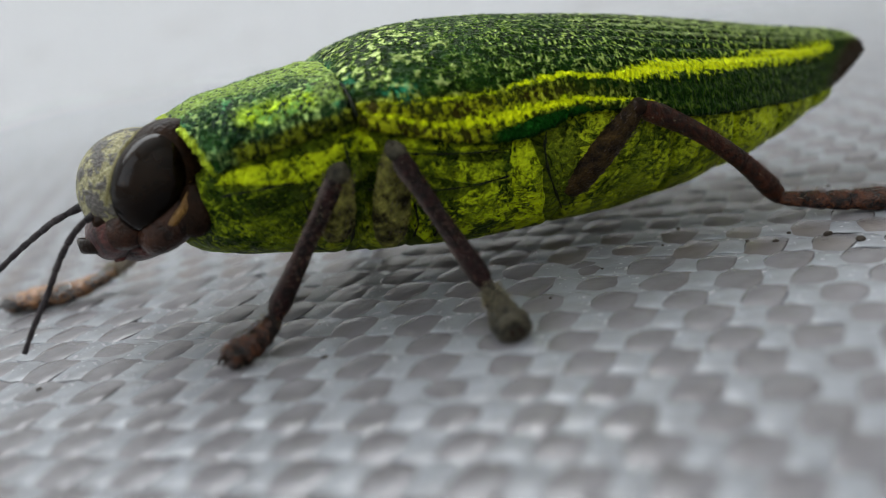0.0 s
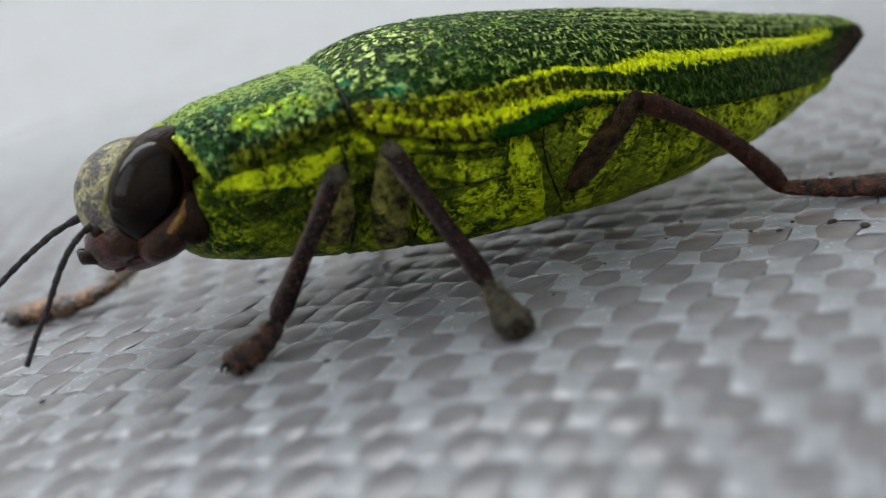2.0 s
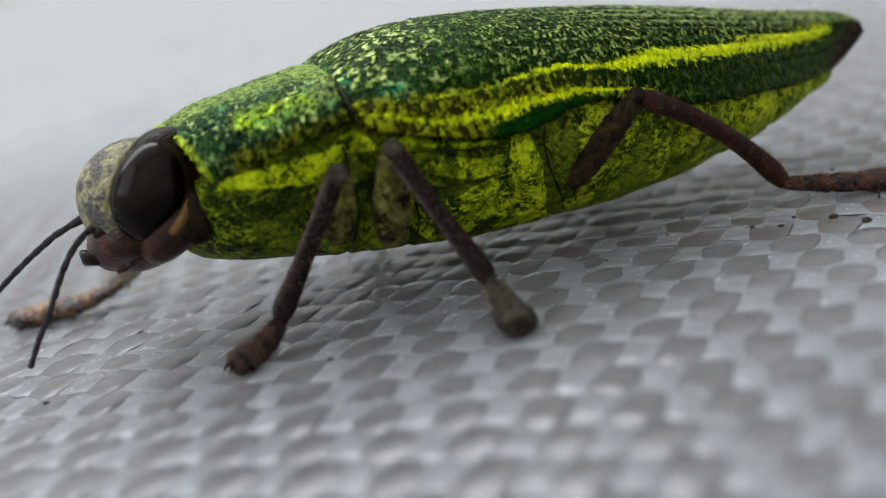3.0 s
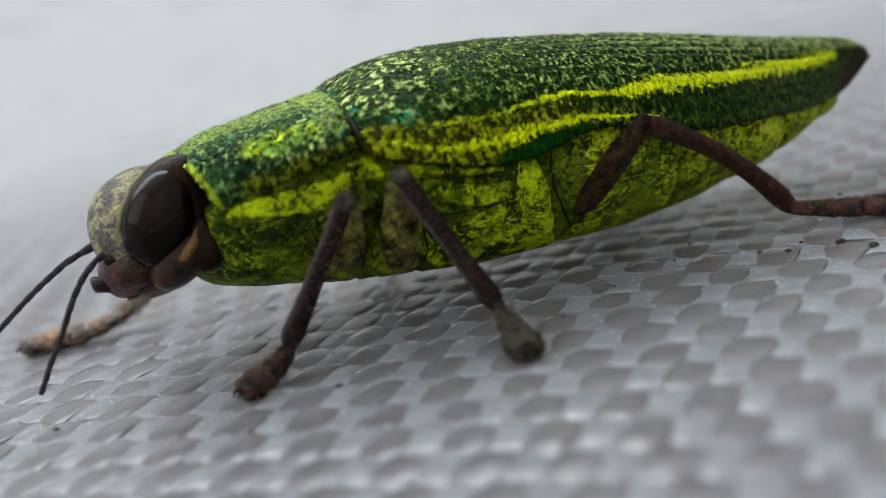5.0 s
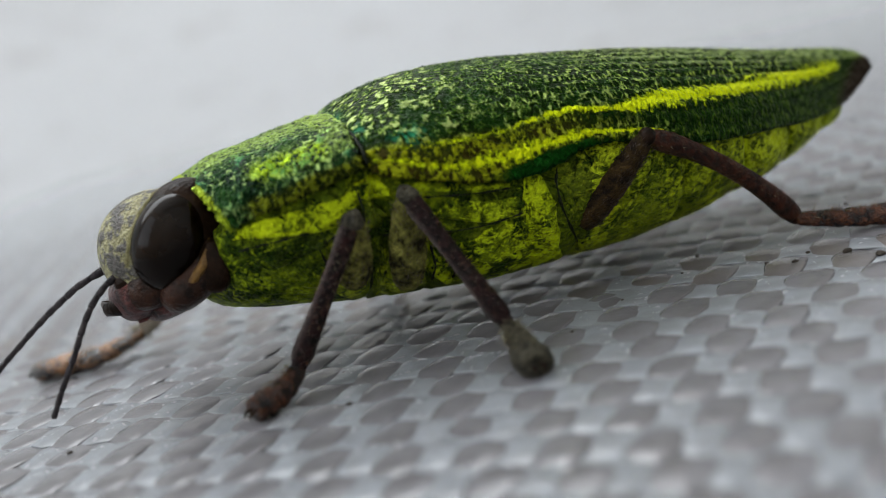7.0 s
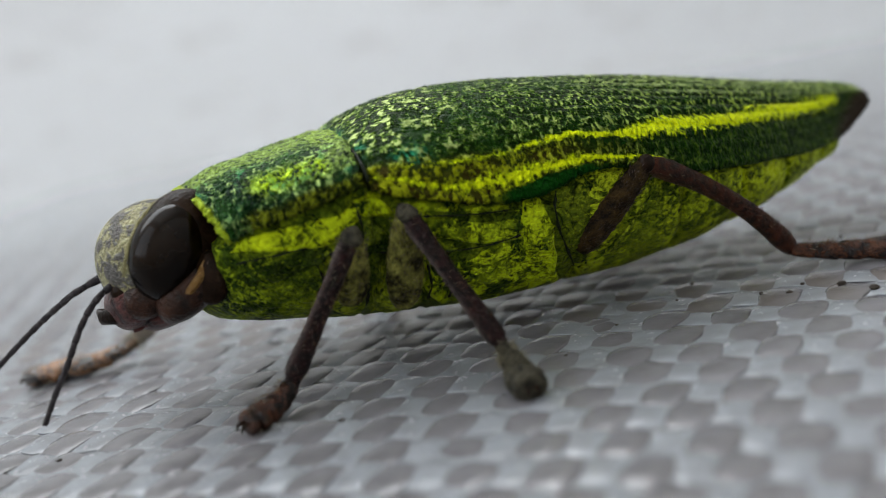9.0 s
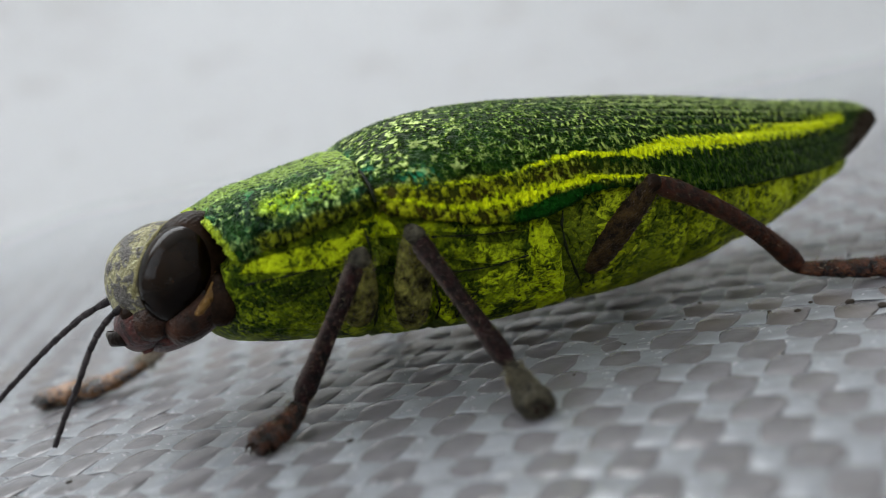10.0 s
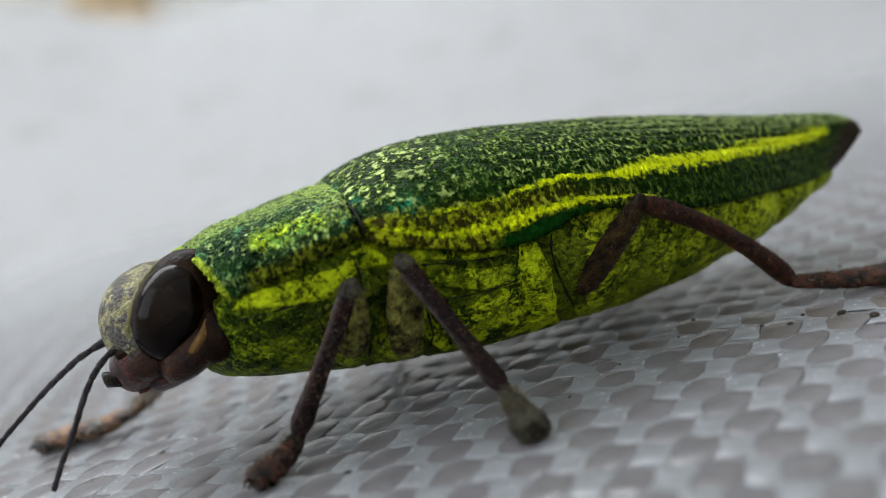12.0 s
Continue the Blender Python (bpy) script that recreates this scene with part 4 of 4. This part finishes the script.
def thread(name, cells, cell, half_w, half_t, seg, amp, seed):
    """One flat thread that goes over and under its crossings, along x."""
    n = cells * seg + 1
    length = cells * cell
    xs = np.linspace(-length / 2, length / 2, n)
    c = np.cos(np.pi * xs / cell)
    rnd = np.random.RandomState(seed)
    knots = np.linspace(xs[0], xs[-1], cells * 2)
    zz = amp * np.sign(c) * np.abs(c) ** 0.7 * np.interp(xs, knots, rnd.uniform(0.8, 1.2, len(knots)))
    zz = zz + np.interp(xs, knots, rnd.uniform(-0.016, 0.016, len(knots)))
    wide = half_w * (1 + 0.05 * np.cos(2 * np.pi * xs / cell)) * np.interp(xs, knots, rnd.uniform(0.86, 1.10, len(knots)))
    side = np.interp(xs, knots, rnd.uniform(-0.08, 0.08, len(knots)))
    shape = [(-1, -0.2), (-0.86, 0.55), (-0.4, 0.95), (0.4, 0.95), (0.86, 0.55), (1, -0.2), (0.0, -0.7)]
    rings = [[(x, w * a + o, z + half_t * b) for a, b in shape] for x, z, w, o in zip(xs, zz, wide, side)]
    return mesh_from(name, *loft(rings))


fabric = tagged(new("woven_fabric"), "grey coated woven plastic fabric with glossy flat threads", "fabric", kind="structure")
fabric.matrix_world = pose(-0.00158, -0.00781, -(AMP + HALF_T) * MM, 0, 0, WEFT_ANGLE)
weft_meshes = [thread("weft_thread", 120, CELL_A, 0.80, HALF_T, 6, AMP, k) for k in range(7)]
warp_meshes = [thread("warp_thread", 92, CELL_B, 0.72, HALF_T, 8, -AMP, 20 + k) for k in range(7)]
for me in weft_meshes:
    me.materials.append(MAT["fabric"])
for me in warp_meshes:
    me.materials.append(MAT["warp"])
wob = random.Random(4)
bx, by = np.cos(radians(SHEAR)) * CELL_B, np.sin(radians(SHEAR)) * CELL_B
for k in WEFTS:
    ob = new("weft_thread", weft_meshes[k % 7])
    ob.parent = fabric
    ob.matrix_basis = pose((k * bx + (k % 2) * CELL_A) * MM, (k * by + wob.uniform(-0.06, 0.06)) * MM, wob.uniform(-0.012, 0.012) * MM, wob.uniform(-2, 2), 0, wob.uniform(-0.12, 0.12))
for k in WARPS:
    ob = new("warp_thread", warp_meshes[k % 7])
    ob.parent = fabric
    ob.matrix_basis = pose((k * CELL_A + (k % 2) * bx + 16 * bx + wob.uniform(-0.04, 0.04)) * MM, ((k % 2) * by + 16 * by) * MM, wob.uniform(-0.02, 0.02) * MM, 0, 0, SHEAR)


def far_cloth():
    """The same cloth further off: it runs under the threads and rises towards its far hem."""
    c, s = np.cos(radians(-18.7 - WEFT_ANGLE)), np.sin(radians(-18.7 - WEFT_ANGLE))
    rows = []
    steps = [(d, -0.7 + 0.00102 * max(0.0, d - 50) ** 2) for d in np.r_[np.linspace(-70, 60, 14), np.linspace(66, 238, 40)]]
    steps += [(238 + 16 * np.sin(a), 34.9 + 4.5 * np.sin(2 * a) - 30 * (1 - np.cos(a))) for a in np.linspace(0.15, np.pi / 2, 9)] + [(258, -40.0)]
    for d, z in steps:
        row = []
        for w in np.linspace(-420, 420, 90):
            sway = 0.5 * np.sin(w / 23.0 + d / 31.0) + 1.2 * np.sin(w / 61.0 + 1.0)
            row.append((w * c - d * s, w * s + d * c, z + (sway + 0.32 * max(0.0, -75.0 - w)) * min(1.0, max(0.0, (d - 60) / 120)) ** 2))
        rows.append(row)
    return sheet(rows, -0.6)


def coating():
    """The plastic film that fills the hollows between the threads."""
    rnd = np.random.RandomState(9)
    near = lambda a, b, n: np.linspace(a, b, n)
    soft = rnd.uniform(-0.024, 0.022, (120, 160))
    return sheet([[(x, y, FILM + soft[i, j]) for j, y in enumerate(near(-44, 94, 160))] for i, x in enumerate(near(-66, 80, 120))], -0.02)


FILM = 0.026
part("coating", *coating(), MAT["film"], fabric, "smooth grey plastic film between the threads")
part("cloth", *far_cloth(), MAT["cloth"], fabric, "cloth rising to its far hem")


# ---- crumbs of dirt on the fabric ----
def crumb(size, seed):
    rnd = np.random.RandomState(seed)
    v, f = blob((0, 0, size * 0.45), (size * rnd.uniform(0.8, 1.4), size * rnd.uniform(0.6, 1.0), size * 0.6), 7, 10)
    return [tuple(np.array(p) * (1 + rnd.uniform(-0.18, 0.18))) for p in v], f


for k, (x, y, size) in enumerate(((6.2, -7.4, 0.20), (7.1, -6.9, 0.14), (5.6, -6.6, 0.12), (7.9, -8.0, 0.24), (8.3, -9.2, 0.26), (4.6, -3.6, 0.14), (3.2, -4.9, 0.10),
                                  (-2.2, -7.0, 0.10), (-9.9, -6.9, 0.15), (-18.6, -3.2, 0.14), (-9.4, -3.9, 0.08), (0.4, -5.6, 0.09), (10.4, -4.6, 0.12), (11.6, -3.2, 0.16), (12.8, -4.4, 0.12))):
    ob = part("dirt_crumb", *crumb(size * 0.6, 300 + k), MAT["speck"], None)
    ob.location = (x * MM, y * MM, -0.00003)
    tagged(ob, "tiny dark crumb of dirt on grey fabric", "crumb", "crumbs on the fabric")

# ---- room round the fabric ----
def box(x0, x1, y0, y1, z0, z1):
    """A plain block in metres, given in millimetres to part()."""
    v = [(x * 1000, y * 1000, z * 1000) for x in (x0, x1) for y in (y0, y1) for z in (z0, z1)]
    f = [(0, 1, 3, 2), (4, 6, 7, 5), (0, 4, 5, 1), (2, 3, 7, 6), (0, 2, 6, 4), (1, 5, 7, 3)]
    return v, f


def setting(name, boxes, mat, label, category):
    verts, faces = [], []
    for b in boxes:
        v, f = box(*b)
        faces += [tuple(i + len(verts) for i in q) for q in f]
        verts += v
    ob = part(name, verts, faces, MAT[mat], None, smooth=False)
    ob.matrix_world = room_pose
    return tagged(ob, label, category, kind="structure")


FLOOR, CEIL = -0.75, 2.3
# added room, mostly unseen; south wall stands close to bounce fill onto the flank
X0, X1, Y0, Y1 = WEST_X, 2.2, -0.85, WIN_Y
setting("floor", [(X0, X1, Y0, Y1 + 0.2, FLOOR - 0.1, FLOOR)], "floor", "dull brown floor under the table", "floor")
setting("ceiling", [(X0, X1, Y0, Y1 + 0.2, CEIL, CEIL + 0.1)], "wall", "plain painted ceiling", "ceiling")
setting("wall_south", [(X0 - 0.1, X1 + 0.1, Y0 - 0.1, Y0, FLOOR, CEIL)], "bounce_wall", "unseen pale grey-brown wall added to bounce fill light", "wall")
setting("wall_west", [(X0 - 0.1, X0, Y0, WEST_Y0, FLOOR, CEIL), (X0 - 0.1, X0, WEST_Y1, Y1 + 0.2, FLOOR, CEIL),
                      (X0 - 0.1, X0, WEST_Y0, WEST_Y1, FLOOR, WEST_Z0), (X0 - 0.1, X0, WEST_Y0, WEST_Y1, WEST_Z1, CEIL)], "wall", "painted wall with a side window opening", "wall")
setting("wall_east", [(X1, X1 + 0.1, Y0, Y1 + 0.2, FLOOR, CEIL)], "bounce_wall", "unseen pale grey-brown wall added to bounce fill light", "wall")
setting("wall_north", [(X0, WIN_X0, Y1, Y1 + 0.2, FLOOR, CEIL), (WIN_X1, X1, Y1, Y1 + 0.2, FLOOR, CEIL),
                       (WIN_X0, WIN_X1, Y1, Y1 + 0.2, FLOOR, WIN_Z0), (WIN_X0, WIN_X1, Y1, Y1 + 0.2, WIN_Z1, CEIL)], "wall", "painted wall with a window opening", "wall")
table = tagged(new("table"), "plain wooden table under the woven fabric", "table")
table.matrix_world = pose(0, 0, 0, 0, 0, -18.7)
TABLE_Z = -0.0024
part("tabletop", *box(-0.44, 0.44, -0.095, 0.232, TABLE_Z - 0.025, TABLE_Z), MAT["frame"], table, smooth=False)
for x in (-0.41, 0.37):
    for y in (-0.08, 0.18):
        part("leg", *box(x, x + 0.04, y, y + 0.04, FLOOR, TABLE_Z - 0.025), MAT["frame"], table, smooth=False)
window = tagged(new("window_1"), "stained wooden window frame in the painted wall", "window", kind="structure")
window.matrix_world = room_pose
for b in ((WIN_X0, WIN_X0 + 0.05, WIN_Y - 0.015, WIN_Y + 0.02, WIN_Z0, WIN_Z1), (WIN_X1 - 0.05, WIN_X1, WIN_Y - 0.015, WIN_Y + 0.02, WIN_Z0, WIN_Z1),
          (WIN_X0 + 0.05, WIN_X1 - 0.05, WIN_Y - 0.015, WIN_Y + 0.02, WIN_Z0, WIN_Z0 + 0.05), (WIN_X0 + 0.05, WIN_X1 - 0.05, WIN_Y - 0.015, WIN_Y + 0.02, WIN_Z1 - 0.05, WIN_Z1)):
    part("window_frame", *box(*b), MAT["frame"], window, smooth=False)

side_window = tagged(new("window_2"), "stained wooden side window frame in the painted wall", "window", kind="structure")
side_window.matrix_world = room_pose
for b in ((WEST_X - 0.02, WEST_X + 0.015, WEST_Y0, WEST_Y0 + 0.05, WEST_Z0, WEST_Z1), (WEST_X - 0.02, WEST_X + 0.015, WEST_Y1 - 0.05, WEST_Y1, WEST_Z0, WEST_Z1),
          (WEST_X - 0.02, WEST_X + 0.015, WEST_Y0 + 0.05, WEST_Y1 - 0.05, WEST_Z0, WEST_Z0 + 0.05), (WEST_X - 0.02, WEST_X + 0.015, WEST_Y0 + 0.05, WEST_Y1 - 0.05, WEST_Z1 - 0.05, WEST_Z1)):
    part("window_frame", *box(*b), MAT["frame"], side_window, smooth=False)


# ---- ledge under the window, with what stands on it ----
ledge = part("window_ledge", *box(-1.1, 0.9, WIN_Y - 0.22, WIN_Y, -0.02, 0.012), MAT["wall"], None, smooth=False)
ledge.matrix_world = room_pose
tagged(ledge, "pale painted ledge along the wall", "ledge", kind="structure")


def storage_tin(x, y, width, high):
    """A round tin with a lid that overlaps its wall."""
    tin = tagged(new("storage_tin"), "made-up tan tin standing in for a soft tan patch", "tin")
    tin.matrix_world = pose(x, y, 0.012)
    ring = lambda r, z: [(r * np.cos(a), r * np.sin(a), z) for a in np.linspace(0, 2 * np.pi, 28, endpoint=False)]
    r = width / 2
    part("body", *loft([ring(r * 0.96, 0), ring(r, 2), ring(r, high * 0.8)]), MAT["tan"], tin)
    part("lid", *loft([ring(r * 1.04, high * 0.74), ring(r * 1.04, high * 0.97), ring(r * 0.98, high)]), MAT["tan"], tin)


def potted_plant(x, y, seed):
    plant = tagged(new("potted_plant"), "made-up potted plant standing in for a soft green patch", "plant")
    plant.matrix_world = pose(x, y, 0.012)
    ring = lambda r, z: [(r * np.cos(a), r * np.sin(a), z) for a in np.linspace(0, 2 * np.pi, 24, endpoint=False)]
    part("pot", *loft([ring(24, 0), ring(33, 46), ring(35, 46), ring(35, 54), ring(30, 54), ring(28, 46)]), MAT["wall"], plant)
    rnd = np.random.RandomState(seed)
    for _ in range(26):
        a, lift, n = rnd.uniform(0, 6.28), rnd.uniform(20, 75), rnd.uniform(30, 62)
        way = np.array([np.cos(a), np.sin(a), 0])
        side = np.array([-np.sin(a), np.cos(a), 0])
        rows = [[way * n * t + side * w * 9 * np.sin(np.pi * min(t + 0.08, 1)) + np.array([0, 0, 44 + lift * np.sin(1.9 * t)]) for w in (-1, 0, 1)] for t in np.linspace(0, 1, 7)]
        part("leaf", *sheet(rows, 0.5), MAT["leaf"], plant)


# tin and plant are made up, standing in for soft tan and green patches
storage_tin(0.020, 0.86, 62, 118)
potted_plant(0.150, 0.84, 5)
